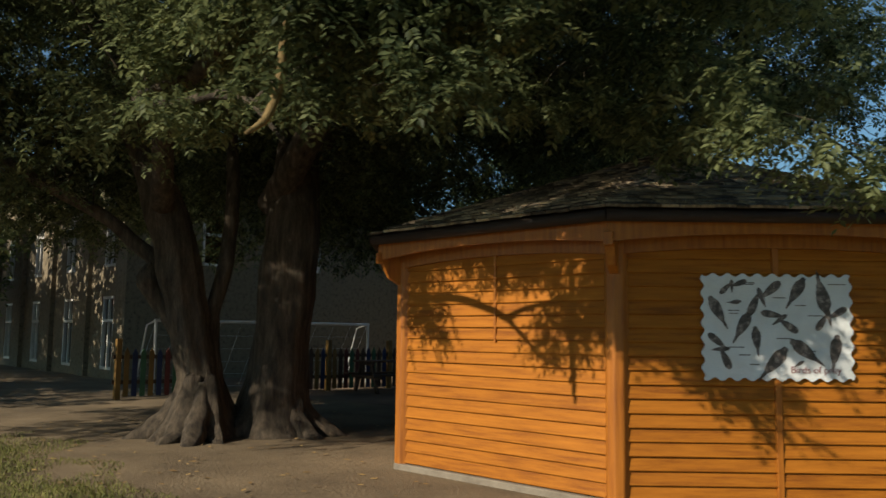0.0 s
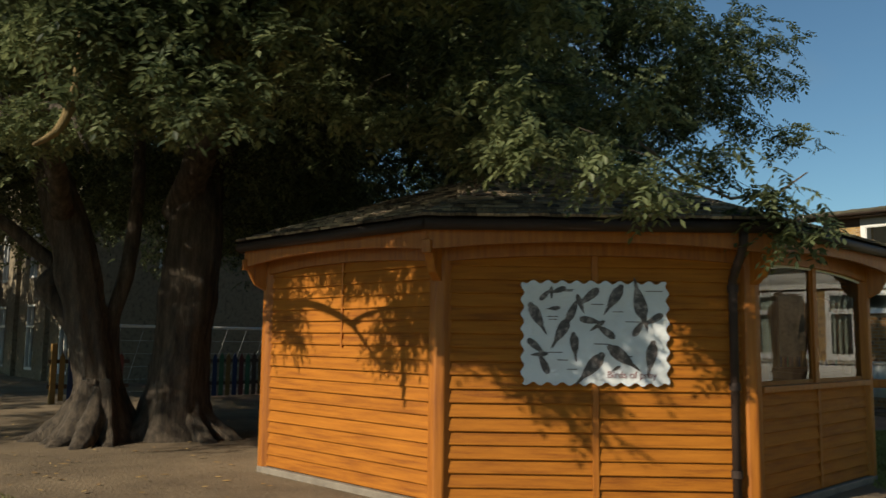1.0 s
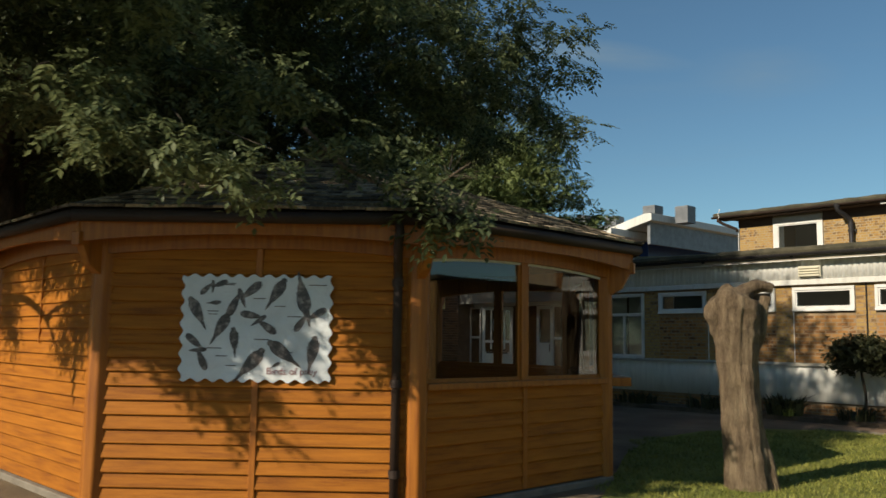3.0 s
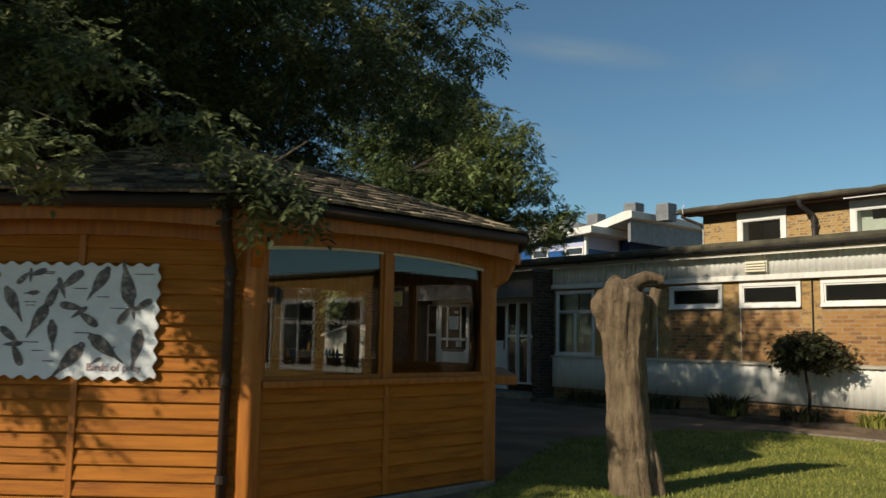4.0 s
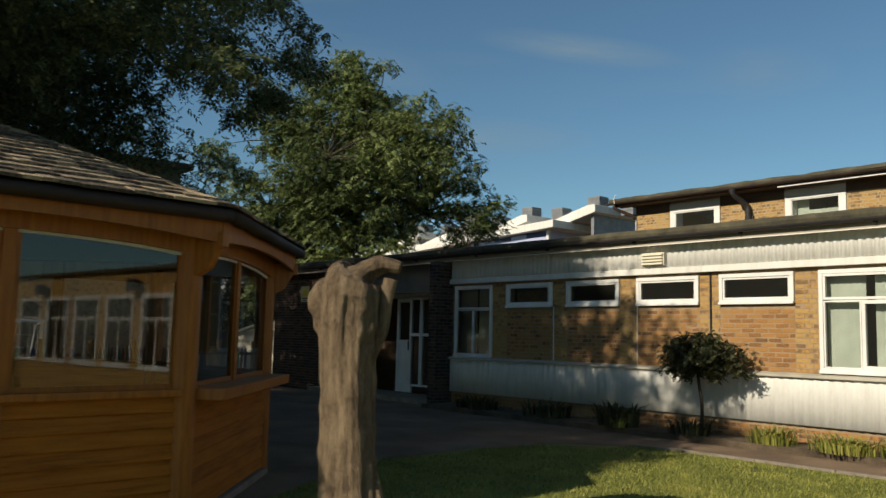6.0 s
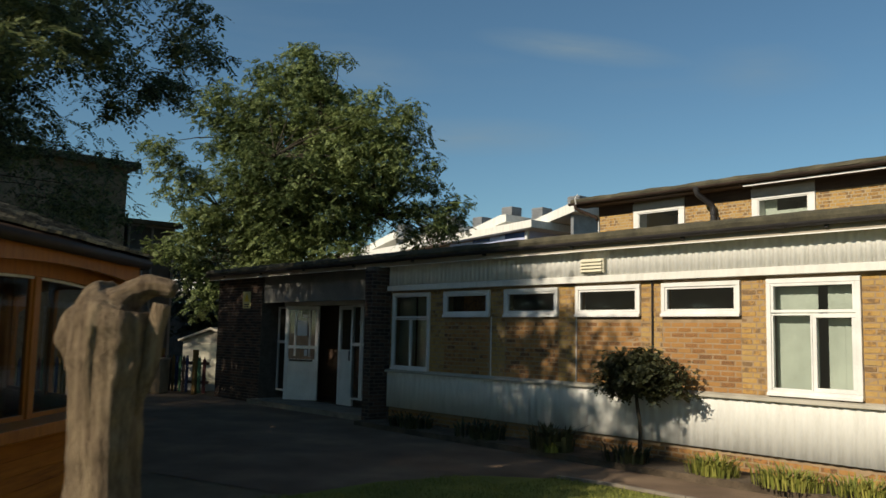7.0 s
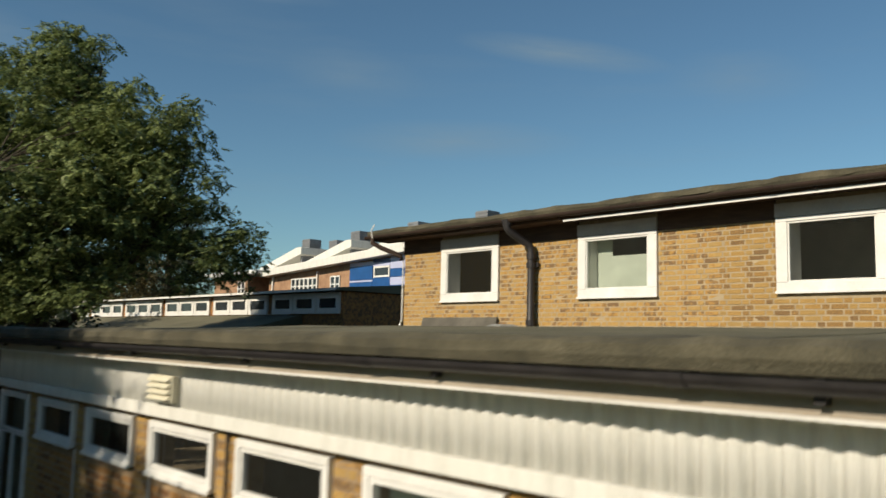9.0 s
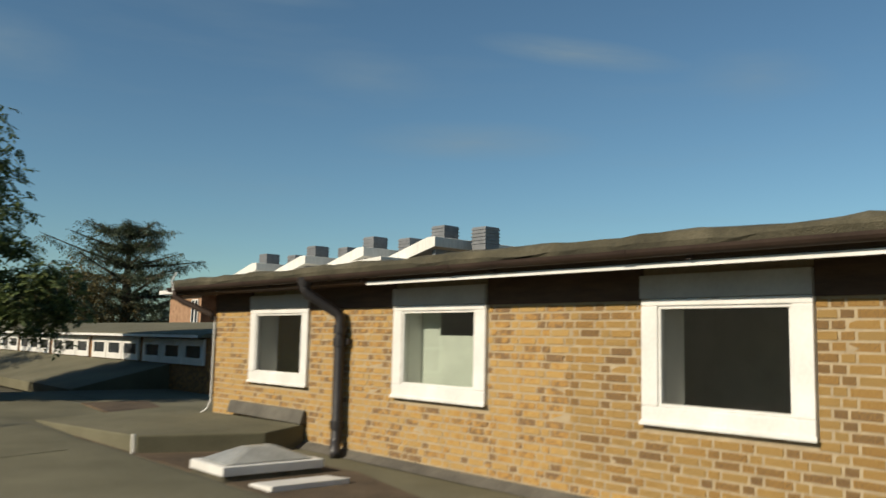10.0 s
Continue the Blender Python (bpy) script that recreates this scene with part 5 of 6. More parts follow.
def clusters(blobs, n, gap, rng, keep=None):
    """Twig-tip places spread through a crown's lobes, at least gap apart."""
    pts = []
    vol = [(b[3] * b[4] * b[5]) ** 0.8 for b in blobs]
    tries = 0
    while len(pts) < n and tries < n * 60:
        tries += 1
        cx, cy, cz, rx, ry, rz = rng.choices(blobs, vol)[0]
        p = Vector((rng.uniform(-1, 1), rng.uniform(-1, 1), rng.uniform(-1, 1)))
        if not 0.25 < p.length < 1:
            continue
        q = Vector((cx + p.x * rx, cy + p.y * ry, cz + p.z * rz))
        if keep and not keep(q):
            continue
        if all((q - o).length_squared > gap * gap for o in pts):
            pts.append(q)
    return pts


def twigs(s, tips, limbs, rng, r=0.035, far=6.0):
    """Thin branches from the nearest limb points to the twig tips."""
    for c in tips:
        o = min(limbs, key=lambda q: (q - c).length + max(0, q.z - c.z) * 0.6)
        if (o - c).length > far:
            o = c + (o - c).normalized() * far
        mid = (o + c) / 2 + Vector((rng.uniform(-.25, .25), rng.uniform(-.25, .25), rng.uniform(0.0, 0.12)))
        s.tube([o, mid, c], [r, r * 0.65, r * 0.25], 5, cap=False)


rng = random.Random(4)
BIG = thing("tree", "large old broad-leaved tree with double trunk", "tree")
TX = -9.35
s = Shape()
knobbly(s, [(-9.22, 4.45, -0.1), (-9.23, 4.43, 0.22), (-9.26, 4.38, 0.7), (-9.33, 4.25, 1.35), (-9.38, 4.12, 2.0), (-9.43, 4.0, 2.55), (-9.6, 3.75, 3.4), (-9.95, 3.4, 4.6), (-10.35, 3.1, 6.4), (-10.55, 3.0, 8.2)], [0.62, 0.42, 0.30, 0.27, 0.28, 0.25, 0.22, 0.18, 0.12, 0.06], 36, 0.22, 2.6, 1.0, ribs=0.10)
part("trunk", s, M_BARK, BIG, smooth=True)
s = Shape()
knobbly(s, [(-8.95, 5.28, -0.1), (-8.93, 5.31, 0.25), (-8.91, 5.35, 0.8), (-8.88, 5.40, 1.5), (-8.87, 5.43, 2.2), (-8.86, 5.46, 2.9), (-9.0, 5.55, 3.6), (-9.4, 5.95, 4.9), (-9.45, 6.4, 6.6), (-9.15, 6.8, 8.8)], [0.72, 0.52, 0.42, 0.38, 0.37, 0.36, 0.31, 0.24, 0.16, 0.07], 36, 0.19, 2.4, 4.0, ribs=0.08)
part("trunk", s, M_BARK, BIG, smooth=True)
s = Shape()
knobbly(s, [(-9.2, 4.62, 0.1), (-9.24, 4.58, 0.6), (-9.27, 4.54, 1.1), (-9.28, 4.52, 1.55), (-9.26, 4.58, 1.9), (-9.28, 4.7, 2.4), (-9.5, 4.85, 3.6), (-10.6, 5.2, 6.0)], [0.2, 0.12, 0.1, 0.1, 0.105, 0.1, 0.09, 0.05], 16, 0.2, 4, 6.0)
part("trunk", s, M_BARK, BIG, smooth=True)
BOUGHS = []


def bough(pts, radii, seed, mat=None):
    s = Shape()
    knobbly(s, pts, radii, 12, 0.12, 3, seed)
    part("limb", s, mat or M_BARK, BIG, smooth=True)
    for a, b in zip(pts, pts[1:]):
        a, b = Vector(a), Vector(b)
        for i in range(4):
            BOUGHS.append(a + (b - a) * i / 4)


bough([(-9.34, 4.3, 0.85), (-9.44, 4.15, 1.25), (-9.53, 3.98, 1.59), (-9.61, 3.80, 1.9), (-9.63, 3.75, 2.05), (-9.60, 3.83, 2.28), (-9.72, 3.6, 2.51), (-9.8, 3.37, 2.73), (-9.9, 3.1, 2.92), (-10.2, 2.2, 3.4), (-10.7, 0.9, 4.3)], [0.13, 0.1, 0.1, 0.12, 0.155, 0.105, 0.1, 0.09, 0.085, 0.07, 0.04], 21)
bough([(TX, 3.8, 3.0), (-8.2, 3.3, 3.7), (-6.6, 2.8, 3.8), (-5.6, 2.5, 3.6), (-4.6, 2.35, 3.75)], [0.16, 0.11, 0.085, 0.07, 0.055], 22)
bough([(TX + 0.2, 5.3, 3.1), (-7.6, 5.2, 4.3), (-5.6, 5.0, 5.0), (-3.6, 4.9, 4.7), (-2.4, 4.9, 4.1)], [0.24, 0.17, 0.10, 0.045, 0.012], 23)
bough([(TX, 5.6, 3.8), (-7.8, 6.8, 5.0), (-5.8, 8.0, 5.7), (-4.6, 8.9, 5.8), (-3.9, 9.5, 5.6)], [0.22, 0.15, 0.08, 0.035, 0.012], 24)
bough([(TX - 0.1, 6.2, 6.0), (-8.4, 8.0, 7.2), (-7.0, 10.0, 8.0)], [0.17, 0.11, 0.04], 25)
bough([(TX - 0.8, 3.2, 5.4), (-11.4, 2.0, 6.4), (-13.2, 1.4, 7.0)], [0.17, 0.11, 0.04], 26)
bough([(TX - 0.9, 5.0, 4.8), (-11.8, 6.0, 6.0), (-14.0, 7.2, 6.6)], [0.16, 0.11, 0.04], 27)
bough([(TX - 1.0, 3.1, 6.6), (-9.0, 2.0, 8.0), (-8.0, 1.2, 9.0)], [0.13, 0.09, 0.04], 28)
bough([(-7.6, 5.2, 4.3), (-6.2, 6.4, 6.2), (-4.8, 6.8, 7.6)], [0.15, 0.1, 0.04], 29)
bough([(TX + 0.2, 6.8, 8.0), (-9.6, 7.6, 9.6), (-10.2, 8.0, 10.8)], [0.1, 0.07, 0.03], 30)
# the bare limb that hangs before the crown, sunlight put into its pale bark colour
bough([(-4.6, 2.35, 3.75), (-4.0, 2.3, 4.05), (-3.62, 2.26, 3.8), (-3.6, 2.23, 3.5), (-3.6, 2.21, 3.25), (-3.6, 2.2, 3.06), (-3.6, 2.17, 2.92), (-3.59, 2.09, 2.74), (-3.58, 1.95, 2.62)], [0.05, 0.045, 0.04, 0.033, 0.03, 0.034, 0.038, 0.03, 0.012], 31, M_BARK_LIT)
for k, a in enumerate((-170, -140, -110, -85, -62, -38, -12, 12, 40, 70, 100, 130)):
    s = Shape()
    c, d = math.cos(radians(a)), math.sin(radians(a))
    oy, ox = (4.45, -9.2) if d < 0 else (5.3, -8.92)
    R = 0.46 + 0.10 * (k % 3)
    knobbly(s, [(ox + c * 0.26, oy + d * 0.26, 0.8 - 0.1 * (k % 2)), (ox + c * 0.36, oy + d * 0.36, 0.4), (ox + c * R, oy + d * R, 0.1), (ox + c * (R + 0.36), oy + d * (R + 0.36), -0.08)], [0.08, 0.14, 0.14, 0.08], 16, 0.5, 5.5, 40 + k)
    part("root", s, M_BARK, BIG, smooth=True)


def shade_from(wall, along, z, d):
    """The place d metres up the sun's way from a spot on a gazebo wall."""
    return side(wall) @ Vector((along, 0, z)) + to_sun * d


# the branch that throws its shadow on the wall, with its fork
B = [shade_from(-1, a, z, 3.0) for a, z in ((-1.9, 1.95), (-1.1, 1.74), (-0.5, 1.70), (-0.1, 1.60), (0.15, 1.50))]
bough([(-5.6, 2.5, 3.6)] + [tuple(p) for p in B], [0.04, 0.04, 0.04, 0.04, 0.036, 0.03], 32)
bough([tuple(B[-1])] + [tuple(shade_from(-1, a, z, 3.0)) for a, z in ((0.4, 1.60), (0.8, 1.66), (1.15, 1.75))], [0.03, 0.024, 0.02, 0.012], 33)
bough([tuple(B[-1])] + [tuple(shade_from(-1, a, z, 3.0)) for a, z in ((0.36, 1.32), (0.55, 1.15))], [0.026, 0.018, 0.01], 34)


# each wall's inverse, the height lit along it, and the height lit past its middle
SUNLIT = [(side(0).inverted(), 1.15, 1.85), (side(-1).inverted(), 2.0, 2.0), (side(1).inverted(), 1.3, 1.3)]


def on_walls(q, reach):
    """Whether leaves at q would shade the sunlit lower boards of the gazebo."""
    for inv, low, high in SUNLIT:
        o, d = inv @ q, inv.to_3x3() @ to_sun
        k = -o.y / d.y
        h = o + d * k
        if k < 0 and abs(h.x) < 1.45 + reach and -reach < h.z < (high if h.x > 0.45 else low) + reach:
            return True
    return False


def on_roof(q):
    """Thins the leaves on the sun's way to the gazebo's outer roof slope."""
    p = q - to_sun * ((q.z - 2.75) / to_sun.z)
    return -2.9 < p.x < -0.6 and 6.6 < p.y < 9.8 and noise.noise(q * 1.3) > -0.22


def lit(q):
    """Crown lobes stay off the low sun's way to the lower walls and lawn, and inside the crown's edge."""
    if on_walls(q, 0.5) or on_roof(q):
        return False
    return q.x < 2.5 - 0.756 * (q.y - 2.15) and q.x < 2.8 - 1.176 * (q.y - 4.69) and q.x < 2.0 - 2.19 * (q.y - 8.62)


# some lobes lie out of view, added to shade trunk, gazebo, ground and school wall
LOBES = [(-6.9, 8.5, 8.3, 2.3, 1.7, 1.0), (-4.6, 1.6, 7.8, 2.4, 1.8, 1.0), (-9.0, 5.0, 7.2, 4.6, 4.6, 3.4), (-5.6, 5.4, 6.2, 3.2, 3.0, 2.0), (-5.6, 9.2, 5.6, 2.8, 2.8, 1.4), (-7.4, 10.8, 6.4, 2.5, 2.2, 1.8), (-7.8, 12.4, 6.2, 1.8, 1.3, 1.3), (-17.6, 8.5, 6.2, 2.2, 3.0, 2.0), (-9.6, 9.2, 7.6, 3.6, 3.0, 2.4),
         (-13.2, 6.0, 6.4, 3.2, 4.2, 2.6), (-12.6, 1.6, 6.2, 3.2, 2.4, 2.4), (-8.4, 1.6, 6.6, 3.2, 2.0, 2.0), (-10.0, 6.2, 10.0, 3.4, 3.4, 2.2), (-14.6, 9.4, 7.4, 2.8, 2.6, 2.0), (-10.0, -1.0, 6.0, 3.6, 1.9, 2.0), (-9.4, 12.6, 4.6, 1.7, 1.1, 0.9), (-14.8, 11.2, 6.3, 2.8, 1.7, 1.8), (-15.2, 9.6, 7.2, 2.6, 1.6, 1.7), (-6.2, 8.8, 6.8, 2.6, 2.2, 1.5), (-4.6, 8.4, 5.6, 1.6, 1.6, 1.0)]
LOW = [(-6.4, 2.4, 4.9, 2.2, 1.3, 0.9), (-11.0, 0.6, 4.2, 2.8, 1.2, 1.2), (-13.6, 4.0, 4.0, 2.4, 2.4, 1.3), (-10.6, 7.6, 4.4, 2.6, 2.0, 1.3), (-8.0, 9.6, 4.6, 2.4, 1.8, 1.2), (-8.0, 6.6, 4.4, 2.0, 2.0, 0.9), (-11.6, 3.0, 3.9, 1.6, 1.4, 0.8), (-15.8, 7.6, 4.2, 1.8, 2.6, 1.2), (-12.4, 9.4, 3.7, 2.2, 1.8, 0.9), (-10.5, 7.6, 3.6, 1.4, 1.2, 0.6), (-8.9, 0.9, 4.4, 1.6, 0.9, 0.7), (-7.4, 2.4, 3.9, 1.3, 0.9, 0.6), (-9.8, 1.6, 3.6, 1.3, 0.8, 0.5), (-11.6, -1.2, 3.6, 2.2, 1.2, 0.6), (-10.2, 12.6, 3.8, 1.9, 1.0, 0.8)]
tips = clusters(LOBES, 470, 0.82, rng, lit) + clusters(LOW, 165, 0.65, rng, lit)
NEAR = [(-3.4, 5.2, 4.6, 1.6, 1.3, 1.0), (-2.1, 4.9, 3.4, 0.75, 0.8, 0.7), (-1.9, 6.1, 3.9, 0.7, 0.8, 0.6), (-3.2, 7.4, 4.6, 1.2, 1.4, 0.9), (-3.2, 9.4, 4.6, 0.9, 1.4, 0.9), (-4.4, 2.6, 4.25, 0.9, 0.5, 0.35), (-3.6, 3.6, 4.9, 1.8, 1.0, 0.7), (-2.7, 4.5, 4.4, 1.2, 0.8, 0.6), (-5.6, 3.6, 4.2, 1.4, 0.9, 0.7)]
near = clusters(NEAR, 110, 0.45, rng, lambda q: q.x < 2.85 - 0.756 * (q.y - 2.15) and not on_walls(q, 0.25) and not on_roof(q))
# leaf masses on the sun's way to the gazebo walls
for a, z in ((-0.52, 1.30), (-0.40, 1.12), (-0.28, 1.02), (-0.95, 1.48), (-1.1, 1.65), (-0.7, 1.6), (-0.3, 1.55), (0.1, 1.5), (0.25, 1.9), (-0.15, 1.9), (-0.6, 1.95), (-1.0, 2.05), (0.9, 2.1)):
    near.append(shade_from(0, a, z, 3.3 + 0.5 * rng.random()))
for a, f in ((-1.2, 0.06), (-0.5, 0.08), (0.2, 0.06), (0.9, 0.08), (-0.8, 0.25), (0.0, 0.28), (0.7, 0.25), (-0.4, 0.45), (0.35, 0.45), (0.0, 0.65)):
    near.append(side(0) @ Vector((a, (1 - f) * -0.6 + f * 3.1, 2.35 + 1.25 * f)) + to_sun * (2.6 + 1.2 * rng.random()))
    near.append(side(-1) @ Vector((a, (1 - f) * -0.6 + f * 3.1, 2.35 + 1.25 * f)) + to_sun * (2.2 + 1.2 * rng.random()))
for a, z in ((-0.98, 1.72), (-0.88, 1.56), (0.88, 1.5), (0.7, 1.42), (1.05, 1.66), (0.15, 2.04), (0.6, 2.05)):
    near.append(shade_from(-1, a, z, 2.8 + 0.5 * rng.random()))
for i in range(11):
    for z in (1.72, 1.98, 2.24, 2.5) if i < 6 else (2.18, 2.42):
        near.append(shade_from(0, -1.3 + 0.26 * i, z + rng.uniform(-0.06, 0.06), 2.9 + 1.3 * rng.random()))
    near.append(shade_from(-1, -1.3 + 0.26 * i, 2.3 + rng.uniform(-0.06, 0.1), 2.6 + 1.0 * rng.random()))
near += [Vector(p) for p in ((-1.35, 5.0, 2.62), (-1.55, 4.5, 2.75), (-1.15, 5.35, 2.5), (-1.7, 4.4, 3.0), (-1.0, 6.7, 2.55), (-0.95, 6.95, 2.32), (-1.3, 6.4, 2.85), (-1.6, 5.8, 3.3), (-2.5, 10.2, 3.9), (-2.9, 10.6, 4.8), (-3.0, 10.8, 5.4), (-3.6, 11.0, 4.4), (-3.4, 4.4, 3.25), (-3.0, 4.6, 3.2), (-2.6, 4.7, 3.1), (-3.8, 4.2, 3.5), (-4.4, 4.0, 3.7), (-4.9, 3.9, 3.8), (-6.0, 13.3, 5.4), (-6.4, 13.0, 5.0), (-5.6, 12.9, 5.8), (-6.8, 13.4, 5.8), (-5.3, 12.5, 5.2), (-6.0, 12.6, 6.2), (-6.9, 12.8, 5.1), (-7.4, 13.3, 5.4), (-6.3, 12.2, 4.6))]
v, f = [], []
for c in tips:
    edge = min(2.5 - 0.756 * (c.y - 2.15), 2.8 - 1.176 * (c.y - 4.69), 2.0 - 2.19 * (c.y - 8.62)) - c.x < 3.2
    sprigs(v, f, c, rng, 0.185, 92 if edge else 150, 0.34 if edge else 0.44, slim=0.105)
s = Shape()
s.v, s.f = v, f
tagged(part("crown", s, M_LEAF, BIG), kind="stuff")
v, f = [], []
for c in near:
    sprigs(v, f, c, rng, 0.16, 72, 0.17, slim=0.105)
s = Shape()
s.v, s.f = v, f
tagged(part("crown", s, M_LEAF, BIG), kind="stuff")
s = Shape()
twigs(s, tips, BOUGHS, rng, 0.012, 1.5)
twigs(s, near, BOUGHS, rng, 0.006, 0.45)
tagged(part("twig_spray", s, M_STALK, BIG, smooth=True), kind="stuff")
# a bent bare twig over the gazebo's eaves
part("twig", Shape().tube([(-1.9, 6.2, 3.1), (-1.5, 6.35, 2.72), (-1.25, 6.6, 2.55), (-1.0, 6.9, 2.6), (-0.85, 7.1, 2.78)], [0.016, 0.016, 0.014, 0.012, 0.006], 6), M_STUMP, BIG, smooth=True)

ASH = thing("tree", "bushy green ash tree in full leaf", "tree")
s = Shape()
knobbly(s, [(-17.6, 21.4, -0.1), (-17.6, 21.4, 1.5), (-17.4, 21.5, 3.5), (-16.8, 21.6, 6), (-16.4, 21.7, 9.2)], [0.34, 0.26, 0.22, 0.15, 0.05], 14, 0.1, 2, 50)
part("trunk", s, M_BARK, ASH, smooth=True)
al = [Vector((-18.0, 21.7, 3.0 + 0.4 * i)) + Vector((0.05 * i, 0.04 * i, 0)) for i in range(16)]
for k, (dx, dy, z) in enumerate(((2.6, 1.4, 4), (-2.4, -1.2, 4.4), (2.0, -1.8, 5.4), (-1.6, 2, 5.6), (1.2, 1.6, 7), (-1.4, -1.4, 7))):
    s = Shape()
    a = Vector((-18.0, 21.7, z - 1.0))
    b = a + Vector((dx, dy, 2.2))
    knobbly(s, [a, (a + b) / 2 + Vector((0, 0, -0.2)), b], [0.12, 0.08, 0.03], 8, 0.1, 3, 60 + k)
    part("limb", s, M_BARK, ASH, smooth=True)
    al += [a + (b - a) * i / 5 for i in range(6)]
AB = [(-17.7, 21.5, 9.7, 0.9, 0.9, 0.95), (-16.6, 21.9, 9.3, 0.8, 0.8, 0.85), (-17.3, 21.4, 8.2, 1.7, 1.7, 1.3), (-18.5, 20.3, 7.8, 1.1, 1.2, 1.1), (-15.3, 22.7, 7.7, 1.4, 1.3, 1.1), (-14.5, 23.1, 7.5, 0.8, 0.8, 0.75),
      (-14.7, 23.3, 6.3, 1.2, 1.2, 1.0), (-14.2, 24.1, 5.2, 1.1, 1.1, 0.75), (-16.8, 21.6, 6.2, 2.7, 2.5, 1.8), (-19.1, 18.9, 6.1, 0.75, 0.8, 0.75), (-18.9, 19.6, 8.5, 0.7, 0.8, 0.7), (-19.4, 18.2, 6.9, 0.5, 0.6, 0.6), (-18.2, 20.8, 9.4, 0.7, 0.7, 0.6), (-18.9, 19.5, 5.2, 1.2, 1.2, 1.0), (-19.1, 18.8, 4.2, 0.9, 0.9, 0.7), (-18.8, 19.6, 3.0, 0.7, 0.8, 0.9), (-17.0, 20.6, 4.4, 1.7, 1.2, 1.0), (-15.6, 21.3, 4.5, 1.6, 1.1, 0.75)]
at_ = clusters(AB, 345, 0.52, rng)
v, f = [], []
for c in at_:
    sprigs(v, f, c, rng, 0.2, 64, 0.25, droop=0.2)
s = Shape()
s.v, s.f = v, f
tagged(part("crown", s, M_LEAF2, ASH), kind="stuff")
s = Shape()
twigs(s, at_, al, rng, 0.026, 3)
tagged(part("twig_spray", s, M_STALK, ASH), kind="stuff")

# standard shrub by the wall
SH = thing("shrub", "small dark round-headed shrub on thin stem", "shrub", (-2.55, 18.15, 0.09))
s = Shape()
knobbly(s, [(0, 0, -0.05), (0.03, 0, 0.4), (-0.02, 0, 0.75), (-0.06, 0, 1.05)], [0.035, 0.028, 0.025, 0.02], 8, 0.1, 4, 70)
part("stem", s, M_STALK, SH, smooth=True)
sc = clusters([(-0.05, 0, 1.22, 0.5, 0.4, 0.3), (-0.36, 0, 1.12, 0.28, 0.26, 0.24), (0.36, 0, 1.2, 0.32, 0.28, 0.2), (0.02, 0, 1.42, 0.26, 0.26, 0.12), (0.66, 0, 1.0, 0.14, 0.12, 0.08), (0.1, 0, 0.98, 0.3, 0.24, 0.12)], 88, 0.11, rng)
v, f = [], []
for c in sc:
    sprigs(v, f, c, rng, 0.085, 24, 0.08, 7, 0.2, 0.2)
s = Shape()
s.v, s.f = v, f
tagged(part("crown", s, M_LEAF4, SH), kind="stuff")
s = Shape()
twigs(s, sc, [Vector((-0.04, 0, 0.85 + 0.05 * i)) for i in range(6)], rng, 0.008)
tagged(part("twig_spray", s, M_STALK, SH), kind="stuff")


def tuft(name, at, n, hgt, spread, mat, label, seed, wide=0.012):
    """A clump of arching strap leaves."""
    rg = random.Random(seed)
    s = Shape()
    for _ in range(n):
        a, r = rg.uniform(0, 2 * math.pi), spread * math.sqrt(rg.random())
        b = Vector((r * math.cos(a), r * 0.7 * math.sin(a), 0))
        d = Vector((math.cos(a + rg.uniform(-1, 1)), math.sin(a + rg.uniform(-1, 1)), 0))
        h, w = hgt * rg.uniform(0.6, 1.15), wide * rg.uniform(0.7, 1.3)
        sd = Vector((-d.y, d.x, 0)) * w
        p1, p2 = b + d * 0.12 * h + Vector((0, 0, 0.6 * h)), b + d * rg.uniform(.3, .7) * h + Vector((0, 0, h * rg.uniform(.75, 1)))
        k = len(s.v)
        s.v += [tuple(b - sd), tuple(b + sd), tuple(p1 + sd), tuple(p1 - sd), tuple(p2)]
        s.f += [(k, k + 1, k + 2, k + 3), (k + 3, k + 2, k + 4)]
    t = part(name, s, mat)
    t.location = at
    return tagged(t, label, "plant")


tuft("iris_clump", (-1.35, 18.0, 0.09), 260, 0.27, 0.34, M_GRASS, "clump of bright green strap leaves in bed", 1, 0.008)
tuft("iris_clump", (-0.35, 17.95, 0.09), 300, 0.25, 0.44, M_GRASS, "low clump of bright green strap leaves", 2, 0.008)
tuft("iris_clump", (0.5, 18.0, 0.09), 240, 0.24, 0.4, M_GRASS, "clump of green strap leaves by wall", 3, 0.008)
tuft("iris_clump", (1.6, 18.05, 0.09), 240, 0.27, 0.36, M_GRASS, "clump of green strap leaves by wall", 4, 0.008)
tuft("bed_plant", (-3.95, 17.95, 0.09), 150, 0.42, 0.36, M_LEAF4, "dark leafy plant in soil bed", 5, 0.02)
tuft("bed_plant", (-2.6, 17.95, 0.09), 80, 0.25, 0.35, M_LEAF4, "low dark plants under shrub", 6, 0.016)
tuft("bed_plant", (-5.6, 18.1, 0.09), 110, 0.3, 0.5, M_LEAF4, "dark low plants in shade by wall", 7, 0.02)
tuft("bed_plant", (-7.4, 18.1, 0.09), 110, 0.26, 0.5, M_LEAF4, "dark low plants in shade by wall", 8, 0.02)
tuft("bed_plant", (-3.75, 17.75, 0.09), 24, 0.16, 0.1, M_GRASS, "small bright green plant at bed edge", 9, 0.02)

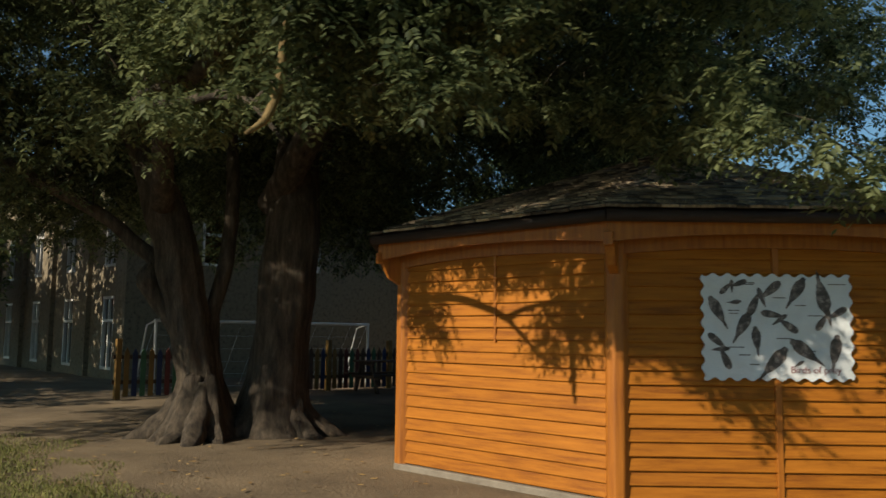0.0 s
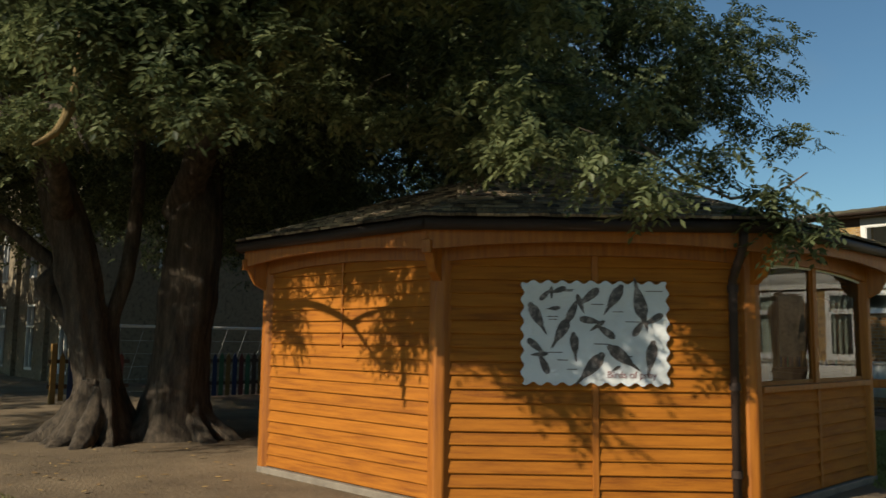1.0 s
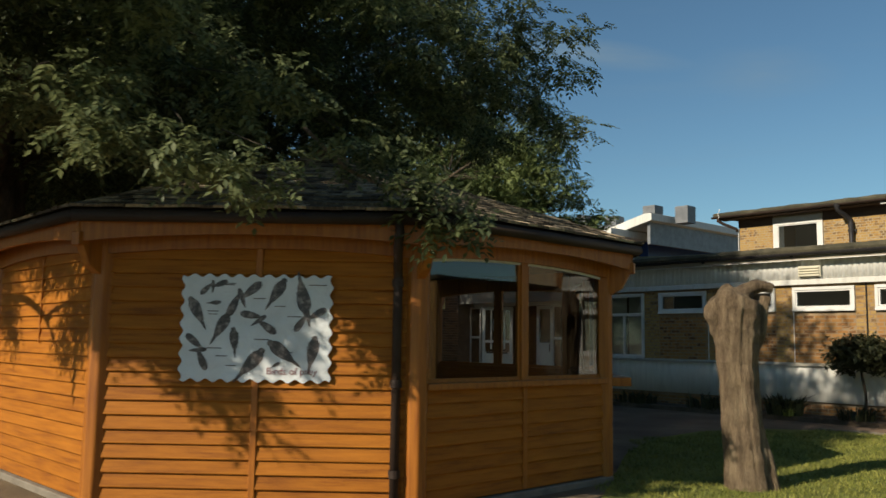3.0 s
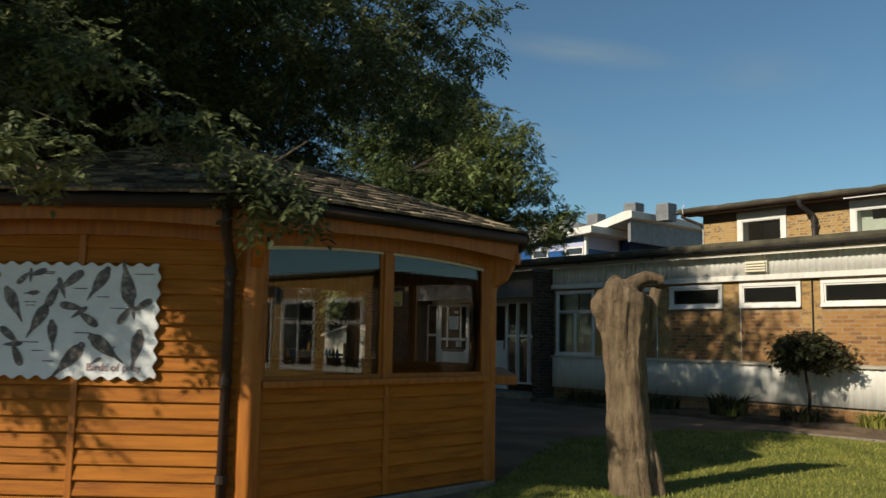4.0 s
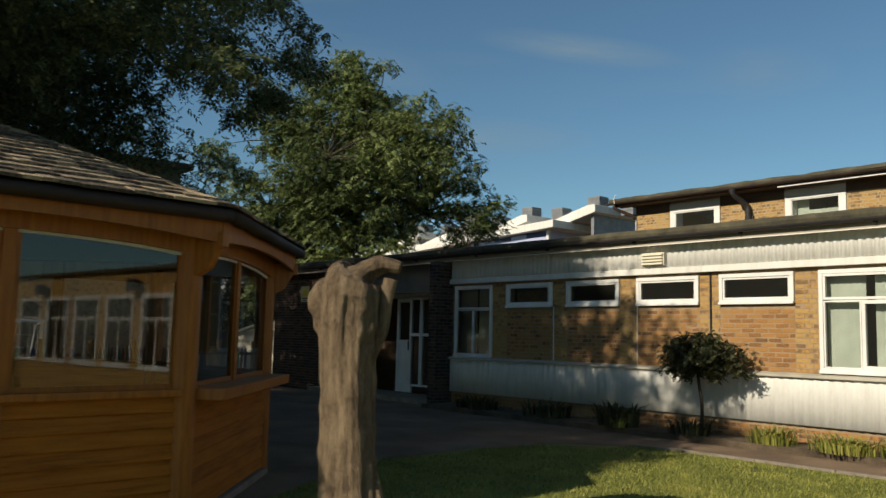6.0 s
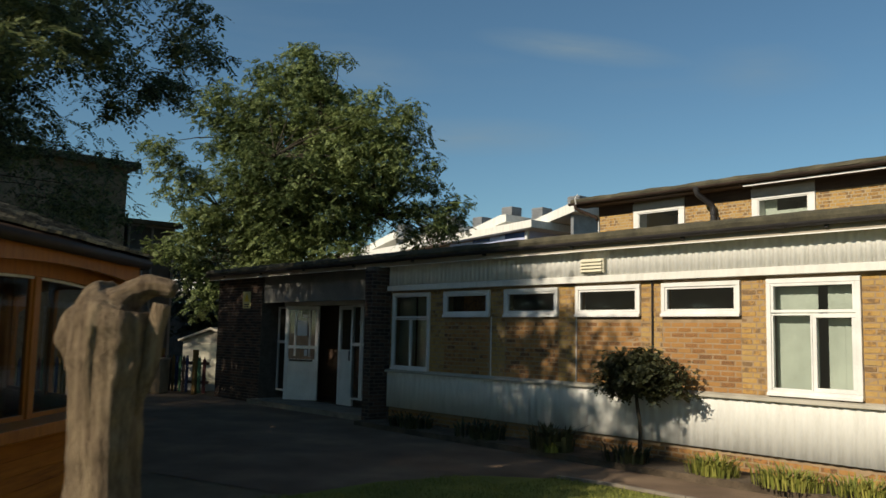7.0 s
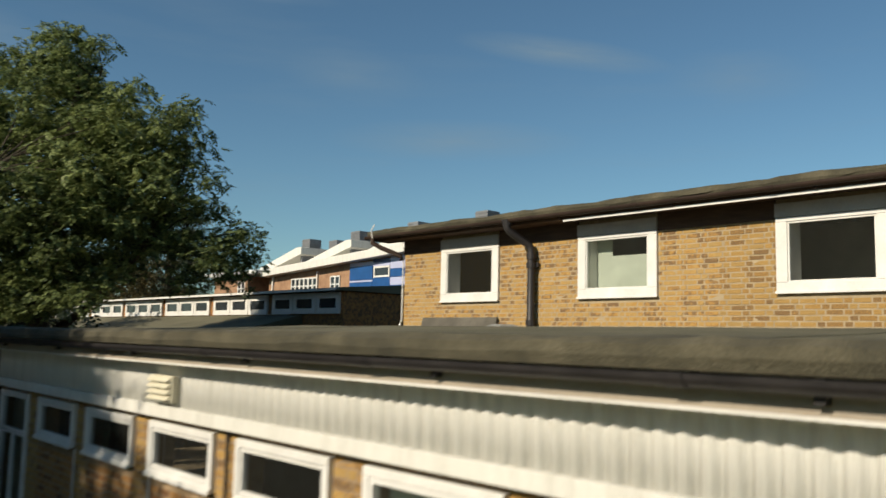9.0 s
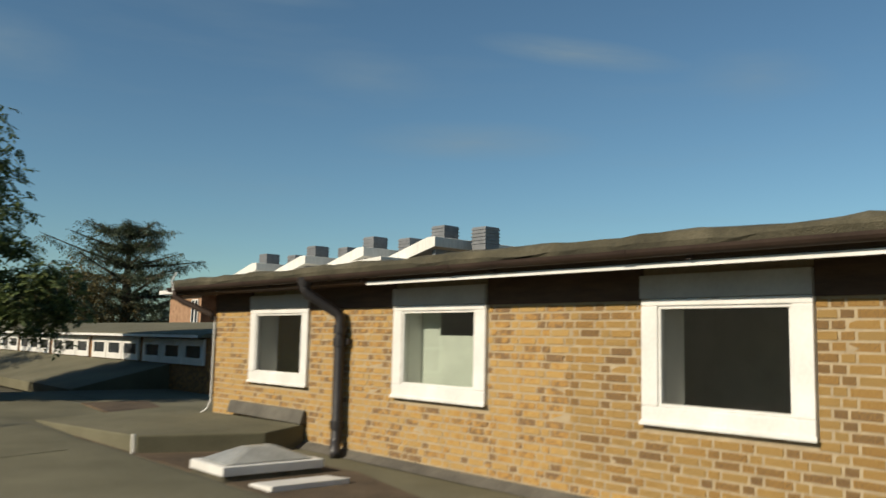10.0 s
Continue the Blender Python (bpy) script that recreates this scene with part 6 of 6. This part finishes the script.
# far trees
CED = thing("cedar_tree", "far dark cedar with level sprays", "tree", (-54, 40.6, 0))
part("trunk", Shape().tube([(0, 0, 0), (0, 0, 6), (0, 0, 12)], [0.5, 0.35, 0.08], 10), M_BARK, CED)
v, f = [], []
for tier in range(9):
    z = 3.0 + 1.05 * tier
    R = (2.6, 3.6, 4.4, 5.2, 5.6, 4.9, 5.0, 3.8, 2.8)[tier]
    for k in range(9):
        a = k * 0.698 + tier * 0.9 + rng.uniform(-0.15, 0.15)
        r1 = R * rng.uniform(0.45, 1.15)
        rise = rng.uniform(0.0, 0.32)
        s = Shape()
        end = Vector((r1 * math.cos(a), r1 * math.sin(a), z + rise * r1))
        part("limb", s.tube([(0, 0, z - 0.3), tuple(end * 0.55 + Vector((0, 0, 0.45 * z - 0.2))), tuple(end)], [0.1, 0.06, 0.02], 5), M_BARK, CED)
        for q in range(8):
            u = (q + 1.5) / 9.0
            c = Vector((end.x * u, end.y * u, z + rise * r1 * u * u))
            sprigs(v, f, c, rng, 0.42, 12, 0.34 * (1.2 - u * 0.6), 7, 0.3, 0.08)
s = Shape()
s.v, s.f = v, f
tagged(part("crown", s, M_LEAF3, CED), kind="stuff")


def far_tree(at, r, h, seed, mat, label):
    rg = random.Random(seed)
    t = thing("tree", label, "tree", at)
    part("trunk", Shape().tube([(0, 0, -0.1), (0.1, 0, h * .45), (0, 0, h * .8)], [r * .09, r * .06, 0.04], 8), M_BARK, t)
    v, f = [], []
    for c in clusters([(0, 0, h * .62, r, r, h * .36), (r * .4, 0, h * .45, r * .7, r * .7, h * .25)], 60, r * 0.22, rg):
        sprigs(v, f, c, rg, r * 0.16, 26, r * 0.16, 7, 0.4)
    s = Shape()
    s.v, s.f = v, f
    tagged(part("crown", s, mat, t), kind="stuff")


far_tree((-50.5, 36.0, 0), 3.2, 9.2, 1, M_LEAF5, "far olive-brown weeping tree")
far_tree((-58, 32.0, 0), 3.6, 9.0, 2, M_LEAF2, "far green tree behind school roofs")
far_tree((-62, 38.0, 0), 3.6, 8.0, 3, M_LEAF5, "far olive tree behind school roofs")
far_tree((-68, 46.0, 0), 4.0, 8.0, 4, M_LEAF3, "far dark tree behind school roofs")
far_tree((-27, 23.5, 0), 2.6, 6.5, 5, M_LEAF3, "dark tree beyond the glazed stair")
far_tree((-34, 4.5, 0), 3.6, 8.0, 6, M_LEAF2, "green tree beyond the old block")
# out of view: added to throw shade on the old block
far_tree((-25.5, 0.5, 0), 4.6, 10.5, 7, M_LEAF, "dark tree beyond the playground, out of view, added for shade")
# unseen tree, added to block the eastern sky from the gazebo wall
far_tree((18.0, 2.0, 0), 4.4, 11.0, 11, M_LEAF, "tall unseen tree added to shade the gazebo's east side")
# two more trees out of view, added for the shade they cast
far_tree((-33, -1.5, 0), 4.6, 10.0, 8, M_LEAF, "dark tree before the old block, out of view, added for shade")
far_tree((-19.5, -2.5, 0), 3.6, 9.5, 9, M_LEAF, "dark tree at playground edge, out of view, added for shade")

# grass blades, litter
def scatter(name, n, inside, hgt, mat, label, seed, wide=0.006, kind="stuff"):
    rg = random.Random(seed)
    s = Shape()
    while len(s.f) < n:
        p = inside(rg)
        if p is None:
            continue
        a = rg.uniform(0, 6.28)
        h = hgt * rg.uniform(0.5, 1.4)
        dx, dy = wide * math.cos(a), wide * math.sin(a)
        k = len(s.v)
        lx, ly = rg.uniform(-.6, .6) * h, rg.uniform(-.6, .6) * h
        s.v += [(p[0] - dx, p[1] - dy, p[2]), (p[0] + dx, p[1] + dy, p[2]), (p[0] + lx, p[1] + ly, p[2] + h)]
        s.f.append((k, k + 1, k + 2))
    return tagged(part(name, s, mat), label, "grass", kind=kind)


def on_lawn(rg):
    x, y = rg.uniform(-3.8, 5), rg.uniform(6.5, 16.6)
    if x < (-0.6 - 0.65 * (y - 8.3) if y < 12.6 else -3.4) + 0.25 * noise.noise(Vector((x, y * 1.7, 4))) or (y > 15.6 and x < -2.6) or (y < 9 and x < 0.6):
        return None
    return x, y, 0.01


def on_dirt(rg):
    x, y = rg.uniform(-11, 1.5), rg.uniform(-2.5, 4.2)
    if noise.noise(Vector((x * 0.6, y * 0.6, 3))) < 0.05 or y > 2.4 + 0.6 * noise.noise(Vector((x, 5, 0))) + max(0, -x - 6) * 0.1:
        return None
    return x, y, 0.0


scatter("grass", 75000, on_lawn, 0.035, M_GRASS, "short lawn grass blades", 21, 0.005)
def on_verge(rg):
    x, y = rg.uniform(-10.5, -4.6), rg.uniform(0.4, 3.3)
    if noise.noise(Vector((x * 0.8, y * 0.8, 7))) < 0.35 * rg.random() - 0.2 or y > 2.3 + 1.0 * noise.noise(Vector((x * 0.9, 3, 1))) - 0.5 * rg.random():
        return None
    return x, y, 0.0


scatter("grass", 12000, on_verge, 0.035, M_DRYGRASS, "thin worn grass on bare earth", 23, 0.005)
scatter("dry_grass", 26000, on_dirt, 0.03, M_DRYGRASS, "sparse dry grass on bare earth", 22, 0.004)
s = Shape()
rl = random.Random(9)
for _ in range(900):
    x, y = rl.uniform(-12, 2), rl.uniform(-1, 8)
    if (Vector((x, y, 0)) - GC).length < 3.6:
        continue
    a, l = rl.uniform(0, 6.28), rl.uniform(0.025, 0.06)
    c, d = math.cos(a) * l, math.sin(a) * l
    z = rl.uniform(0.006, 0.025)
    s.poly([(x - c, y - d, z), (x + d * .4, y - c * .4, z + .006), (x + c, y + d, z + .004), (x - d * .4, y + c * .4, z)])
tagged(part("leaf_litter", s, M_DRY), "fallen dry leaves on bare earth", "leaf litter", kind="stuff")

# ---- shingles of the gazebo roof ----
def shingles():
    rg = random.Random(77)
    base = Shape().hexa([(-0.5, 0, 0), (0.5, 0, 0), (0.5, 1, -0.012), (-0.5, 1, -0.012), (-0.5, 0, 0.024), (0.5, 0, 0.024), (0.5, 1, 0.0), (-0.5, 1, 0.0)]).mesh("shingle", M_SHAKE)
    rest = Shape()
    items = []
    ap = RO * math.cos(math.pi / 8)
    L = math.hypot(ap, ZA - ZE)
    tilt = math.degrees(math.atan2(ZA - ZE, ap))
    for k in range(8):
        a = -41.5 + 45 * k
        r = radians(a)
        # x along the eave, y up the slope
        m = Matrix.Translation((GC.x + math.cos(r) * ap, GC.y + math.sin(r) * ap, ZE)) @ pose(0, 0, 0, 0, 0, a + 90) @ pose(0, 0, 0, tilt, 0, 0)
        course, row = 0.185, 0
        while row * course < L - 0.12:
            y = row * course - 0.03
            half = ap * math.tan(math.pi / 8) * (1 - max(0, y) / L)
            x = -half + rg.uniform(-0.08, 0)
            while x < half:
                w = rg.uniform(0.09, 0.19)
                x1 = min(x + w, half + 0.01)
                x0 = max(x, -half - 0.01)
                if x1 - x0 > 0.03:
                    mm = m @ pose((x0 + x1) / 2, y + rg.uniform(-0.014, 0.014), 0.012 + rg.uniform(0, 0.008), rg.uniform(-1.2, 0.8), rg.uniform(-1, 1), 0) @ Matrix.Diagonal((x1 - x0 - 0.006, 0.27, 1, 1))
                    items.append((k, row, mm))
                x += w
            row += 1
    near_ = [i for i in items if i[0] == 1 and i[1] < 13 or i[0] in (0, 2) and i[1] < 2][:300]
    keep = {id(i) for i in near_}
    for it in items:
        if id(it) in keep:
            o = part("shingle", base, M_SHAKE, GAZEBO)
            o.matrix_basis = it[2]
        else:
            rest.hexa([(-0.5, 0, 0), (0.5, 0, 0), (0.5, 1, -0.012), (-0.5, 1, -0.012), (-0.5, 0, 0.024), (0.5, 0, 0.024), (0.5, 1, 0.0), (-0.5, 1, 0.0)], it[2])
    tagged(part("shingles", rest, M_SHAKE, GAZEBO), kind="stuff")


shingles()


# ---- bricks ----
def bricks(wall, x0, x1, z0, z1, y, holes, mat, bond, seed, near, m=None, proud=0.008):
    """Bricks with recessed joints on a wall that faces -y: near ones are pieces of their own, the rest one mesh."""
    rg = random.Random(seed)
    def corners(w):
        """A brick's corners, worn by a few millimetres."""
        return [(x * (0.5 - rg.uniform(0, 0.0035) / w), y + (rg.uniform(0, 0.004) if y < 0.01 else 0), z + (1 - 2 * z) * rg.uniform(0, 0.08)) for x, y, z in ((-1, 0, 0), (1, 0, 0), (1, .03, 0), (-1, .03, 0), (-1, 0, 1), (1, 0, 1), (1, .03, 1), (-1, .03, 1))]

    kinds = [Shape().hexa(corners(0.15)).mesh("brick", mat) for _ in range(7)]
    rest, count, row, z = Shape(), 0, 0, z0
    inv = m or Matrix()
    while z + 0.05 < z1:
        x = x0 - (0.104 if row % 2 else 0) - (0.06 if bond == "flemish" and row % 2 else 0)
        i = row % 2
        while x < x1:
            w = 0.196 if bond == "stretcher" or i % 2 == 0 else 0.088
            spans = [(max(x, x0), min(x + w, x1))]
            for h in holes:
                if h[2] < z + 0.06 and h[3] > z + 0.005:
                    nxt = []
                    for a, b in spans:
                        if b <= h[0] or a >= h[1]:
                            nxt.append((a, b))
                        else:
                            if a < h[0]:
                                nxt.append((a, h[0]))
                            if b > h[1]:
                                nxt.append((h[1], b))
                    spans = nxt
            for a, b in spans:
                if b - a < 0.025:
                    continue
                mm = inv @ pose((a + b) / 2, y + rg.uniform(-0.003, 0.003) + 0.014 - proud, z + rg.uniform(-0.001, 0.001), 0, rg.uniform(-0.4, 0.4), rg.uniform(-0.5, 0.5)) @ Matrix.Diagonal((b - a - 0.001, 1, 0.056, 1))
                if near(a, z) and count < 300:
                    o = part("brick", rg.choice(kinds), mat, wall)
                    o.matrix_basis = mm
                    count += 1
                else:
                    rest.hexa(corners(b - a), mm)
            x += w + 0.018
            i += 1
        z += 0.0707
        row += 1
    tagged(part("bricks", rest, mat, wall), kind="stuff")


PIERS = [(-8.75, -8.66), (-7.54, -7.14)] + [(-5.94 + 1.555 * i, -5.585 + 1.555 * i) for i in range(3)] + [(-1.275, -0.92), (0.24, 0.59), (1.75, 2.1)]
bricks(UWALL, -9.12, 5.5, 3.172, 4.865, UY, [(h[0], h[1], 3.93, 4.9) for h in UHOLES], M_BRICK, "flemish", 31, lambda x, z: -2.6 < x < 0.2 and z > 3.35)
OPEN = [(h[0] - 0.004, h[1] + 0.004, h[2] - 0.03, h[3] + 0.05) for h in HOLES]
for n, (a, b) in enumerate(PIERS):
    bricks(WALL, a, b, 1.062, 2.56, FY, [], M_BRICK, "flemish", 60 + n, lambda x, z: False)
bricks(WALL, -8.75, 5.2, 1.062, 2.56, FY, OPEN + [(a - 0.012, b + 0.012, 1.0, 2.6) for a, b in PIERS], M_BRICKB, "stretcher", 32, lambda x, z: -4.0 < x < 1.8)
bricks(WALL, -8.75, 5.2, 0.0, 0.31, FY, [], M_BRICKB, "stretcher", 33, lambda x, z: False)
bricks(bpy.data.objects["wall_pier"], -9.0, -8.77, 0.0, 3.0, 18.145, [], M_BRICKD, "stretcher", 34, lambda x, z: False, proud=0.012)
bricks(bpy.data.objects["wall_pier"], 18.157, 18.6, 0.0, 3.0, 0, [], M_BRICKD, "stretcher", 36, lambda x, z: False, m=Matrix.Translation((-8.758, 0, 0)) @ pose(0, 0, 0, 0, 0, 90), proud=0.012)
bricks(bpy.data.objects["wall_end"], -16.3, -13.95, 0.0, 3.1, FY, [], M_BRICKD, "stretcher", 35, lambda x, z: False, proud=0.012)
